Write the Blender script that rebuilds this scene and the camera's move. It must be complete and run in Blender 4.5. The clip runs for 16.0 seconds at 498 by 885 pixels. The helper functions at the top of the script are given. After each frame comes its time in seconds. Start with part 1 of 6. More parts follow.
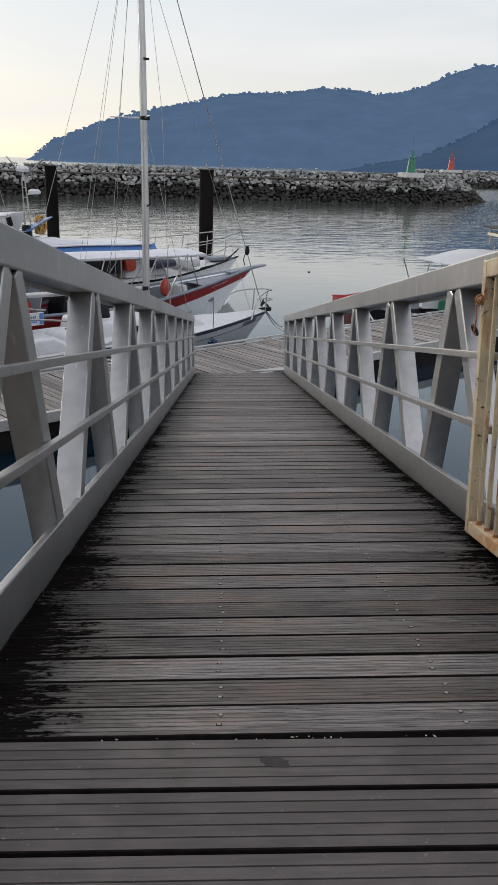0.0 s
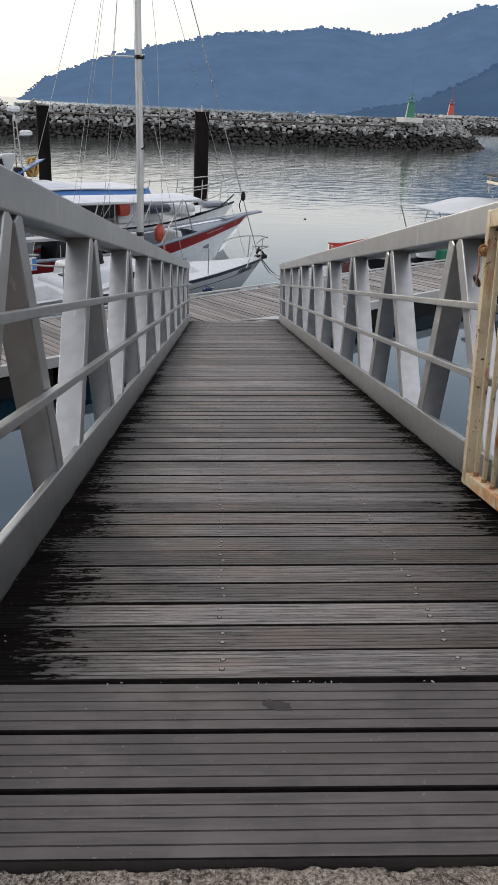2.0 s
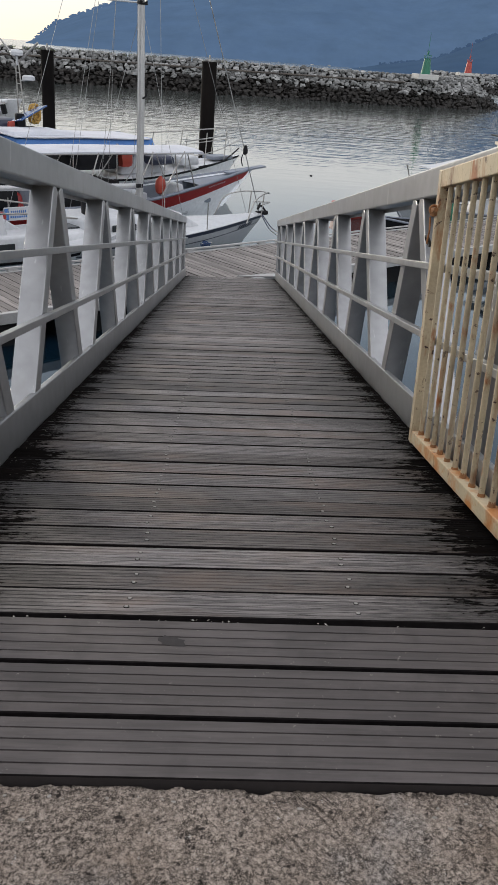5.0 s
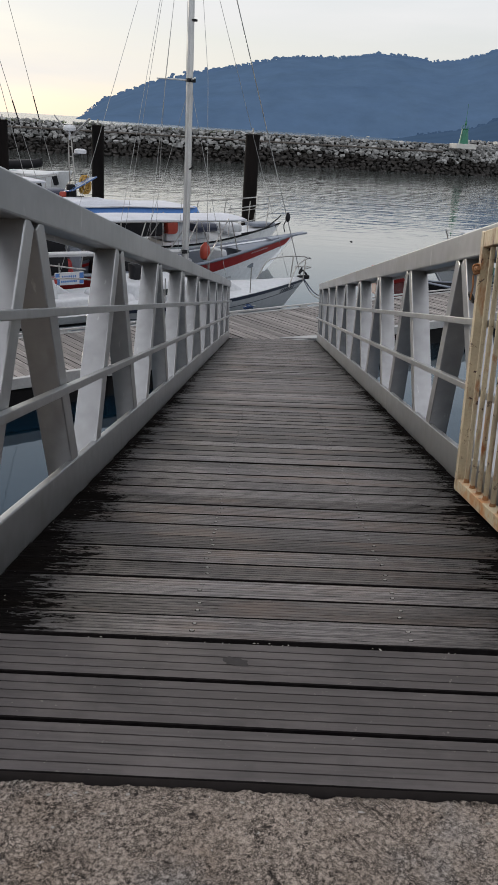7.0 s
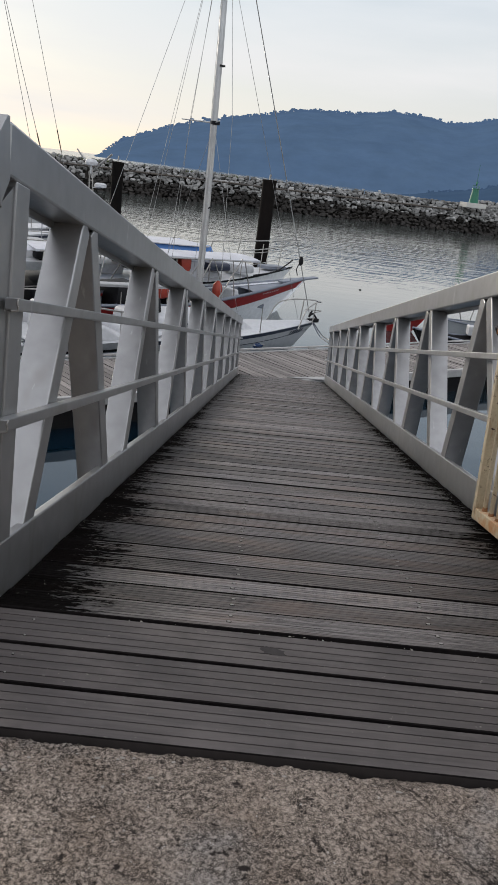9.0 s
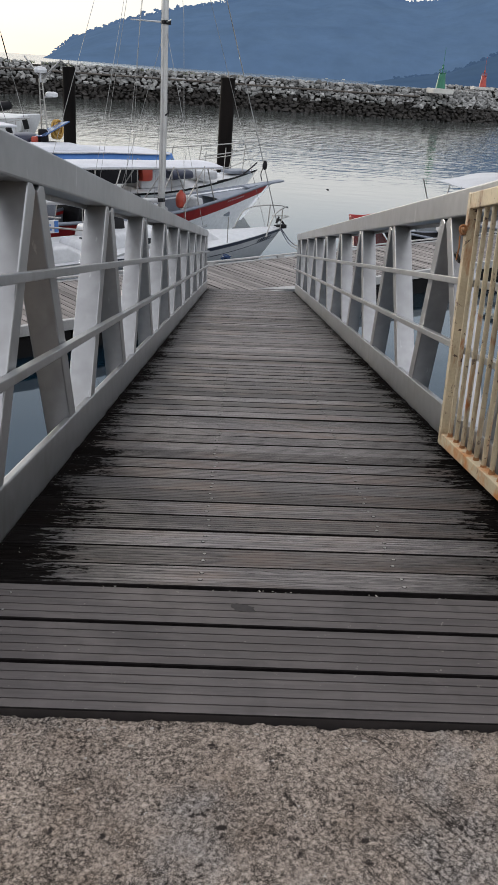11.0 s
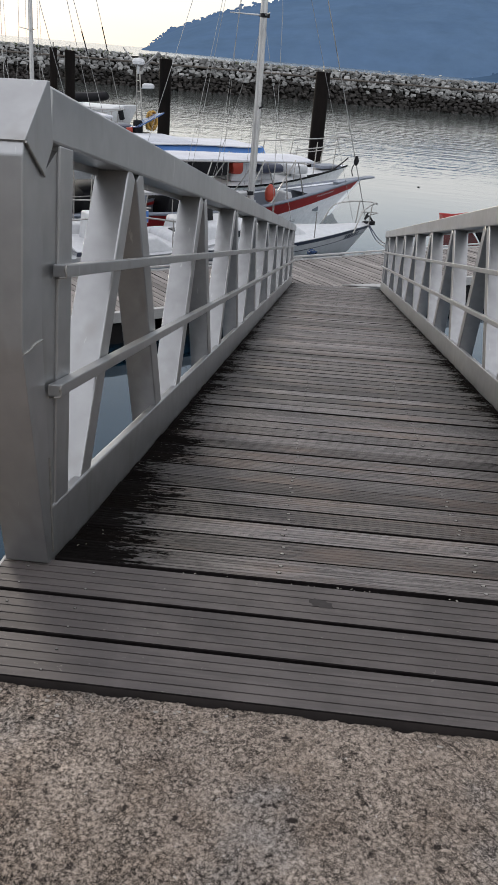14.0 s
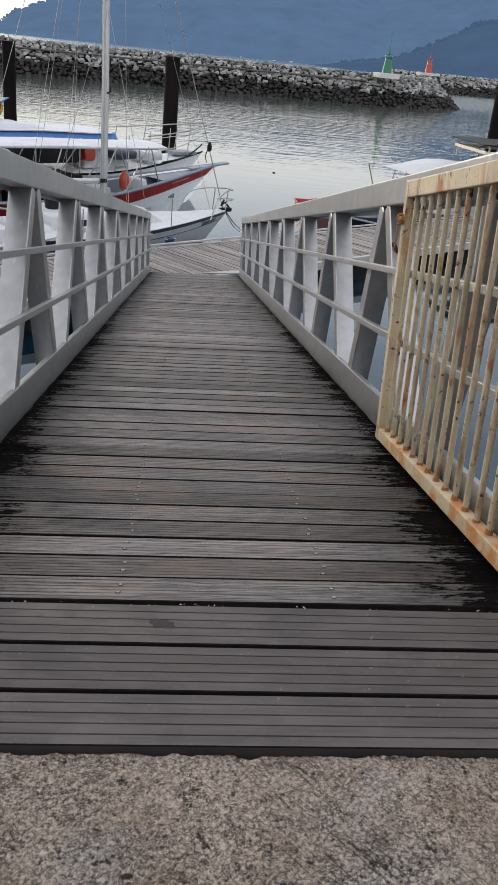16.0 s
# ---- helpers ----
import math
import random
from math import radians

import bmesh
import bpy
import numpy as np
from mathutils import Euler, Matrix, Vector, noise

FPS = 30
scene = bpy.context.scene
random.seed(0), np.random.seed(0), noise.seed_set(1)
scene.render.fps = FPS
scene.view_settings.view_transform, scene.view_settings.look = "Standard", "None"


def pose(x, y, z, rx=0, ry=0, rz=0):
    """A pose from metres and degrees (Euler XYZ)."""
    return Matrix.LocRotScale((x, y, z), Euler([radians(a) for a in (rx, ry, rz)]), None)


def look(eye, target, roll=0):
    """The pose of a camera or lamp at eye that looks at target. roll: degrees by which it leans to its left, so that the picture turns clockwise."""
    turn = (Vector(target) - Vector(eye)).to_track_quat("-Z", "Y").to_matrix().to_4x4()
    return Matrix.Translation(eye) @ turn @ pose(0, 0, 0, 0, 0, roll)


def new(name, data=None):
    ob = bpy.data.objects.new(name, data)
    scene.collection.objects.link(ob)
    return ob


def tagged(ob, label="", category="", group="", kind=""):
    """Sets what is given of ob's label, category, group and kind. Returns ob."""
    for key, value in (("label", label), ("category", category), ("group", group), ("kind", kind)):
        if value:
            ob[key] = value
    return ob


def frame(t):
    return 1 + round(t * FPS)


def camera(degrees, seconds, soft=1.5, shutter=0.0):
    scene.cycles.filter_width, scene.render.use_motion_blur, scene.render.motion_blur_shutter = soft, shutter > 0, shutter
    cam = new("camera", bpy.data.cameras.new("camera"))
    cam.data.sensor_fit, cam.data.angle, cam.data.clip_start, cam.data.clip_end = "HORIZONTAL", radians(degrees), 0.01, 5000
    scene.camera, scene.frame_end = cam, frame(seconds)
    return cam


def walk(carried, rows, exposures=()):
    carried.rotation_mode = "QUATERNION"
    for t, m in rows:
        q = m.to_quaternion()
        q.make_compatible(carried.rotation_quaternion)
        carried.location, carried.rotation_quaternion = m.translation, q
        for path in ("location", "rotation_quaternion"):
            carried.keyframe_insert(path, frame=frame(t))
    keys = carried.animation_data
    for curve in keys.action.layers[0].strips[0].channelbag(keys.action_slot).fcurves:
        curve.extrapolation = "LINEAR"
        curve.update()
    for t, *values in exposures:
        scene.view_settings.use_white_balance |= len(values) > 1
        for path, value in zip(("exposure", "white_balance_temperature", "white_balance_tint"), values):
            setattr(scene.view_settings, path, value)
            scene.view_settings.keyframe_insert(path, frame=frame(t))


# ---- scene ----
cam = camera(32.8, 16.0, soft=1.2)

PATH = [
    (0, (0.679, -1.514, 1.153), (0.7324, 0.3845, 0.5270), 1.74),
    (0.5, (0.700, -1.490, 1.160), (0.7738, 0.4030, 0.5176), 2.14),
    (1, (0.704, -1.485, 1.165), (0.7839, 0.3964, 0.4915), 2.17),
    (1.5, (0.687, -1.503, 1.162), (0.7710, 0.3655, 0.4541), 2.22),
    (2, (0.653, -1.518, 1.156), (0.7264, 0.3394, 0.4174), 2.50),
    (2.5, (0.663, -1.525, 1.157), (0.7447, 0.3179, 0.3831), 3.03),
    (3, (0.707, -1.533, 1.162), (0.7862, 0.2981, 0.3608), 3.37),
    (3.5, (0.801, -1.572, 1.172), (0.8722, 0.2440, 0.3363), 4.43),
    (3.7, (0.840, -1.573, 1.165), (0.9128, 0.2371, 0.3187), 4.50),
    (5.8, (0.882, -1.623, 1.182), (0.9420, 0.2213, 0.4101), 3.89),
    (6, (0.887, -1.648, 1.186), (0.9228, 0.2083, 0.4410), 3.70),
    (6.5, (0.872, -1.691, 1.180), (0.8495, 0.1780, 0.4688), 3.28),
    (7, (0.818, -1.754, 1.168), (0.7884, 0.1197, 0.4684), 3.53),
    (7.5, (0.780, -1.816, 1.143), (0.7603, 0.0696, 0.4779), 4.46),
    (8, (0.729, -1.847, 1.116), (0.7282, 0.0589, 0.5096), 4.59),
    (8.5, (0.700, -1.859, 1.099), (0.6941, 0.0534, 0.5140), 4.70),
    (9, (0.704, -1.875, 1.081), (0.6725, 0.0310, 0.4758), 6.97),
    (9.5, (0.729, -1.851, 1.110), (0.7460, 0.0239, 0.4141), 6.10),
    (9.7, (0.751, -1.842, 1.133), (0.8263, -0.0083, 0.3373), 4.17),
    (11.8, (0.701, -1.876, 1.245), (0.6534, -0.0473, 0.4356), 5.16),
    (12, (0.686, -1.880, 1.234), (0.5647, -0.0529, 0.4286), 6.04),
    (12.5, (0.686, -1.873, 1.222), (0.5123, -0.0583, 0.3987), 6.02),
    (13, (0.700, -1.866, 1.225), (0.5308, -0.0535, 0.3956), 5.89),
    (13.5, (0.700, -1.864, 1.225), (0.5354, -0.0514, 0.3959), 5.70),
    (14, (0.711, -1.859, 1.226), (0.5745, -0.0448, 0.3968), 4.94),
    (14.5, (0.724, -1.853, 1.226), (0.7162, -0.0289, 0.4049), 5.72),
    (15, (0.752, -1.825, 1.223), (0.8946, -0.0033, 0.4089), 6.11),
    (15.5, (0.783, -1.770, 1.228), (0.9618, 0.0457, 0.4077), 6.01),
    (16, (0.805, -1.715, 1.227), (0.9694, 0.0970, 0.3958), 5.74),
]
walk(cam, [(t, look(e, a, r)) for t, e, a, r in PATH],
     exposures=[(0, 0.07), (1.5, 0.38), (2.0, 0.34), (2.5, 0.42), (3.5, 0.54), (6, 0.05), (7.0, 0.04), (9.0, 0.04), (9.7, 0.18), (12, 0.32), (14.5, 0.34), (16, 0.43)])

# ---- light ----
WATER = -3.15
SUN_AZ = radians(-38)          # from the y axis, to the left
SUN_EL = radians(13)
world = bpy.data.worlds.new("sky")
scene.world = world
world.use_nodes = True
wn, wl = world.node_tree.nodes, world.node_tree.links
wn.clear()
sky = wn.new("ShaderNodeTexSky")
sky.sky_type, sky.sun_disc = "NISHITA", False
sky.sun_elevation, sky.sun_rotation = SUN_EL, SUN_AZ
sky.air_density, sky.dust_density, sky.ozone_density = 1.0, 0.8, 2.0
w_geo = wn.new("ShaderNodeTexCoord")
w_map = wn.new("ShaderNodeMapping")
w_map.inputs["Scale"].default_value = (1.5, 1.5, 9.0)
w_noise = wn.new("ShaderNodeTexNoise")
w_noise.inputs["Scale"].default_value, w_noise.inputs["Detail"].default_value = 1.6, 6.0
w_ramp = wn.new("ShaderNodeMapRange")
w_ramp.inputs["From Min"].default_value, w_ramp.inputs["From Max"].default_value = 0.38, 0.68
w_ramp.inputs["To Min"].default_value, w_ramp.inputs["To Max"].default_value = 0.66, 0.97
w_mix = wn.new("ShaderNodeMix")
w_mix.data_type = "RGBA"
w_veil = wn.new("ShaderNodeMix")          # a thin white veil of cloud, brighter overhead than at the horizon
w_veil.data_type = "RGBA"
w_veil.inputs[6].default_value, w_veil.inputs[7].default_value = (8.6, 8.35, 8.2, 1), (11.1, 11.0, 11.5, 1)
w_bg, w_out = wn.new("ShaderNodeBackground"), wn.new("ShaderNodeOutputWorld")
w_bg.inputs["Strength"].default_value = 0.1
wl.new(w_geo.outputs["Generated"], w_map.inputs["Vector"])
wl.new(w_map.outputs["Vector"], w_noise.inputs["Vector"])
wl.new(w_noise.outputs["Fac"], w_ramp.inputs["Value"])
wl.new(w_ramp.outputs["Result"], w_mix.inputs[0])
w_sep, w_high = wn.new("ShaderNodeSeparateXYZ"), wn.new("ShaderNodeMapRange")
w_high.inputs["From Min"].default_value, w_high.inputs["From Max"].default_value = 0.30, 0.75
wl.new(w_geo.outputs["Generated"], w_sep.inputs[0])
wl.new(w_sep.outputs["Z"], w_high.inputs["Value"])
wl.new(w_high.outputs["Result"], w_veil.inputs[0])
w_cool = wn.new("ShaderNodeMix")          # above the cream of the horizon the veil is pale blue
w_cool.data_type = "RGBA"
w_cool.inputs[7].default_value = (7.95, 8.55, 9.15, 1)
w_band = wn.new("ShaderNodeMapRange")
w_band.inputs["From Min"].default_value, w_band.inputs["From Max"].default_value = 0.07, 0.24
wl.new(w_sep.outputs["Z"], w_band.inputs["Value"])
wl.new(w_band.outputs["Result"], w_cool.inputs[0])
w_cool.inputs[6].default_value = w_veil.inputs[6].default_value
wl.new(w_cool.outputs[2], w_veil.inputs[6])
wl.new(w_veil.outputs[2], w_mix.inputs[7])
wl.new(sky.outputs["Color"], w_mix.inputs[6])
w_south = wn.new("ShaderNodeMapRange")     # the unseen sky behind the view is brightened, to light south-facing sides
w_south.inputs["From Min"].default_value, w_south.inputs["From Max"].default_value = 0.0, -0.9
w_south.inputs["To Min"].default_value, w_south.inputs["To Max"].default_value = 1.0, 1.5
w_lift = wn.new("ShaderNodeVectorMath")
w_lift.operation = "SCALE"
wl.new(w_sep.outputs["Y"], w_south.inputs["Value"])
wl.new(w_mix.outputs[2], w_lift.inputs[0])
wl.new(w_south.outputs["Result"], w_lift.inputs["Scale"])
wl.new(w_lift.outputs[0], w_bg.inputs["Color"])
wl.new(w_bg.outputs["Background"], w_out.inputs["Surface"])

sun = new("sun", bpy.data.lights.new("sun", "SUN"))
sun.data.energy, sun.data.angle, sun.data.color = 1.6, radians(14), (1.0, 0.9, 0.76)
sun.matrix_world = look((0, 0, 0), (-math.sin(SUN_AZ) * math.cos(SUN_EL), -math.cos(SUN_AZ) * math.cos(SUN_EL), -math.sin(SUN_EL)))


# ---- materials ----
def mat(name, c1, c2=None, rough=0.6, metal=0.0, scale=3.0, fine=60.0, bump=0.15, stretch=(1, 1, 1), rvar=0.12, rand=0.0, spec=0.5, dist=0.003):
    """A surface with variation at two scales; rand varies it from object to object."""
    m = bpy.data.materials.new(name)
    m.use_nodes = True
    n, l = m.node_tree.nodes, m.node_tree.links
    b = n["Principled BSDF"]
    tc, mp = n.new("ShaderNodeTexCoord"), n.new("ShaderNodeMapping")
    mp.inputs["Scale"].default_value = stretch
    l.new(tc.outputs["Object"], mp.inputs["Vector"])
    info = n.new("ShaderNodeObjectInfo")
    seed = n.new("ShaderNodeMath")
    seed.operation = "MULTIPLY"
    seed.inputs[1].default_value = 37.0
    l.new(info.outputs["Random"], seed.inputs[0])
    big, small = n.new("ShaderNodeTexNoise"), n.new("ShaderNodeTexNoise")
    for t, sc, d in ((big, scale, 5.0), (small, fine, 4.0)):
        t.noise_dimensions = "4D"
        t.inputs["Scale"].default_value, t.inputs["Detail"].default_value = sc, d
        l.new(mp.outputs["Vector"], t.inputs["Vector"])
        l.new(seed.outputs[0], t.inputs["W"])
    mix = n.new("ShaderNodeMix")
    mix.data_type = "RGBA"
    c2 = c2 or tuple(0.8 * c for c in c1)
    mix.inputs[6].default_value, mix.inputs[7].default_value = (*c1, 1), (*c2, 1)
    mr = n.new("ShaderNodeMapRange")
    mr.inputs["From Min"].default_value, mr.inputs["From Max"].default_value = 0.3, 0.7
    l.new(big.outputs["Fac"], mr.inputs["Value"])
    l.new(mr.outputs["Result"], mix.inputs[0])
    hsv = n.new("ShaderNodeHueSaturation")
    l.new(mix.outputs[2], hsv.inputs["Color"])
    val = n.new("ShaderNodeMath")
    val.operation = "MULTIPLY_ADD"
    val.inputs[1].default_value, val.inputs[2].default_value = 0.45, 0.775
    l.new(small.outputs["Fac"], val.inputs[0])
    v2 = n.new("ShaderNodeMath")
    v2.operation = "MULTIPLY_ADD"
    v2.inputs[1].default_value = rand
    l.new(info.outputs["Random"], v2.inputs[0])
    l.new(val.outputs[0], v2.inputs[2])
    v3 = n.new("ShaderNodeMath")
    v3.operation = "SUBTRACT"
    v3.inputs[1].default_value = rand / 2
    l.new(v2.outputs[0], v3.inputs[0])
    l.new(v3.outputs[0], hsv.inputs["Value"])
    l.new(hsv.outputs["Color"], b.inputs["Base Color"])
    rr = n.new("ShaderNodeMapRange")
    rr.inputs["To Min"].default_value, rr.inputs["To Max"].default_value = max(0.02, rough - rvar), min(1, rough + rvar)
    l.new(big.outputs["Fac"], rr.inputs["Value"])
    l.new(rr.outputs["Result"], b.inputs["Roughness"])
    b.inputs["Metallic"].default_value = metal
    b.inputs["Specular IOR Level"].default_value = spec
    if bump:
        bp = n.new("ShaderNodeBump")
        bp.inputs["Strength"].default_value, bp.inputs["Distance"].default_value = bump, dist
        l.new(small.outputs["Fac"], bp.inputs["Height"])
        l.new(bp.outputs["Normal"], b.inputs["Normal"])
    return m


def overlay(m, colour, scale, lo, hi, rough=0.9, metal=0.0, stretch=(1, 1, 1), detail=6.0):
    """Patches of another surface (rust, dirt, weed) with a shape of their own, laid over a material from mat()."""
    n, l = m.node_tree.nodes, m.node_tree.links
    b = n["Principled BSDF"]
    src = b.inputs["Base Color"].links[0].from_socket
    tc, mp = n.new("ShaderNodeTexCoord"), n.new("ShaderNodeMapping")
    mp.inputs["Scale"].default_value = stretch
    l.new(tc.outputs["Object"], mp.inputs["Vector"])
    t = n.new("ShaderNodeTexNoise")
    t.noise_dimensions = "4D"
    info, seed = n.new("ShaderNodeObjectInfo"), n.new("ShaderNodeMath")
    seed.operation = "MULTIPLY"
    seed.inputs[1].default_value = 53.0
    l.new(info.outputs["Random"], seed.inputs[0])
    l.new(seed.outputs[0], t.inputs["W"])
    t.inputs["Scale"].default_value, t.inputs["Detail"].default_value, t.inputs["Roughness"].default_value = scale, detail, 0.65
    l.new(mp.outputs["Vector"], t.inputs["Vector"])
    mr = n.new("ShaderNodeMapRange")
    mr.inputs["From Min"].default_value, mr.inputs["From Max"].default_value = lo, hi
    l.new(t.outputs["Fac"], mr.inputs["Value"])
    mx = n.new("ShaderNodeMix")
    mx.data_type = "RGBA"
    mx.inputs[7].default_value = (*colour, 1)
    l.new(mr.outputs["Result"], mx.inputs[0])
    l.new(src, mx.inputs[6])
    l.new(mx.outputs[2], b.inputs["Base Color"])
    return mr, mx


alu = mat("mill_aluminium", (0.384, 0.390, 0.399), (0.325, 0.329, 0.335), rough=0.36, metal=0.80, scale=1.1, fine=14, bump=0.015)
overlay(alu, (0.29, 0.29, 0.29), 1.7, 0.60, 0.74, stretch=(1, 1, 0.35))
overlay(alu, (0.27, 0.268, 0.265), 6.0, 0.66, 0.78, stretch=(1, 0.6, 0.5), detail=3.0)
overlay(alu, (0.31, 0.31, 0.305), 7.0, 0.60, 0.70, stretch=(1, 1, 0.35), detail=2.5)
overlay(alu, (0.47, 0.475, 0.48), 34.0, 0.64, 0.70, stretch=(1, 0.5, 0.12), detail=4)
pale_m = mat("pale_edge_metal", (0.40, 0.395, 0.39), (0.31, 0.305, 0.30), rough=0.5, scale=2, fine=30)
weld_m = mat("weld_metal", (0.40, 0.39, 0.375), (0.26, 0.255, 0.24), rough=0.42, metal=0.9, scale=60, fine=300, bump=0.6)
steel = mat("dull_steel", (0.42, 0.41, 0.39), (0.28, 0.27, 0.26), rough=0.45, metal=0.9, scale=20, fine=200)
cream = mat("cream_gate_paint", (0.52, 0.428, 0.282), (0.41, 0.345, 0.240), rough=0.5, scale=5, fine=90, bump=0.1)
overlay(cream, (0.28, 0.095, 0.026), 9.0, 0.57, 0.65, stretch=(1, 1, 0.5))
overlay(cream, (0.20, 0.10, 0.05), 14.0, 0.56, 0.68, stretch=(1, 1, 0.3))
overlay(cream, (0.30, 0.11, 0.03), 9.0, 0.55, 0.64, stretch=(1, 1, 0.12))
overlay(cream, (0.05, 0.022, 0.015), 34.0, 0.595, 0.64)
overlay(cream, (0.28, 0.23, 0.16), 3.0, 0.50, 0.70, stretch=(1, 1, 0.4))
cream_rusty = mat("rusting_gate_paint", (0.52, 0.428, 0.282), (0.41, 0.345, 0.240), rough=0.55, scale=5, fine=90, bump=0.15)
overlay(cream_rusty, (0.42, 0.17, 0.045), 7.0, 0.455, 0.57, detail=9)
overlay(cream_rusty, (0.10, 0.04, 0.02), 16.0, 0.60, 0.68)
rust = mat("rust", (0.26, 0.10, 0.04), (0.12, 0.05, 0.03), rough=0.9, scale=14, fine=150, bump=0.5)
rust_light = mat("orange_rust", (0.36, 0.15, 0.05), (0.22, 0.12, 0.06), rough=0.85, scale=30, fine=200, bump=0.5)
rubber = mat("black_rubber", (0.02, 0.02, 0.022), (0.035, 0.035, 0.035), rough=0.7)
white_gel = mat("white_gelcoat", (0.54, 0.545, 0.56), (0.45, 0.46, 0.48), rough=0.4, scale=1.2, fine=12, bump=0.02)
white_cloth = mat("white_canvas", (0.54, 0.55, 0.59), (0.46, 0.47, 0.51), rough=0.8, scale=2, fine=40)
grey_cloth = mat("grey_canvas", (0.50, 0.51, 0.53), (0.42, 0.43, 0.45), rough=0.85, scale=2, fine=40)
navy = mat("navy_stripe", (0.02, 0.025, 0.05), (0.03, 0.035, 0.06), rough=0.4)
blue_cloth = mat("blue_canvas", (0.055, 0.15, 0.40), (0.07, 0.18, 0.43), rough=0.75, scale=2)
red_paint = mat("red_paint", (0.33, 0.014, 0.013), (0.26, 0.013, 0.011), rough=0.4, scale=3)
orange = mat("orange_red_plastic", (0.38, 0.05, 0.026), (0.28, 0.035, 0.022), rough=0.5)
green_p = mat("green_paint", (0.015, 0.15, 0.085), (0.012, 0.11, 0.065), rough=0.5, scale=1.2, fine=12)
redb_p = mat("red_beacon_paint", (0.36, 0.042, 0.028), (0.28, 0.035, 0.024), rough=0.5, scale=1.2, fine=12)
grey_p = mat("grey_boat_paint", (0.20, 0.225, 0.27), (0.155, 0.17, 0.205), rough=0.55, scale=2)
lilac_hull = mat("pale_hull_paint", (0.86, 0.87, 0.89), (0.80, 0.82, 0.85), rough=0.45, scale=1.0, fine=10)
black_p = mat("black_paint", (0.008, 0.008, 0.010), (0.016, 0.016, 0.018), rough=0.6, spec=0.15)
float_m = mat("black_float_plastic", (0.008, 0.008, 0.009), (0.016, 0.015, 0.015), rough=0.85, spec=0.1)
pile_m = mat("tarred_steel_pile", (0.005, 0.0046, 0.0046), (0.013, 0.0105, 0.0095), rough=0.85, spec=0.06, scale=2, fine=20, stretch=(1, 1, 0.3))
mast_m = mat("anodised_mast", (0.50, 0.50, 0.50), (0.40, 0.40, 0.41), rough=0.35, metal=0.6, scale=2)
wire_m = mat("rigging_wire", (0.34, 0.34, 0.34), (0.26, 0.26, 0.26), rough=0.4, metal=0.7)
panel_m = mat("solar_cells", (0.04, 0.09, 0.22), (0.03, 0.07, 0.17), rough=0.25, scale=8, fine=40)
pipe_m = mat("brown_pipe", (0.085, 0.070, 0.058), (0.055, 0.046, 0.040), rough=0.7, scale=0.6, fine=6)
dark_rope = mat("dark_blue_rope", (0.025, 0.06, 0.15), (0.02, 0.04, 0.10), rough=0.9, fine=120, bump=0.6)
rope_m = mat("rope", (0.42, 0.36, 0.22), (0.30, 0.25, 0.15), rough=0.9, fine=120, bump=0.6)
yrope_m = mat("yellow_rope", (0.50, 0.30, 0.06), (0.34, 0.20, 0.05), rough=0.9, fine=120, bump=0.6)
glass_m = mat("dark_boat_window", (0.015, 0.018, 0.02), (0.02, 0.025, 0.03), rough=0.08)
concrete_m = mat("concrete_plinth", (0.52, 0.51, 0.48), (0.42, 0.41, 0.39), rough=0.9, scale=1.0, fine=14, bump=0.4)
roof_m = mat("pale_roof_sheet", (0.60, 0.58, 0.54), (0.50, 0.48, 0.45), rough=0.6, scale=0.6)
timber_m = mat("old_timber", (0.24, 0.21, 0.18), (0.15, 0.13, 0.115), rough=0.85, scale=6, fine=60, bump=0.4)


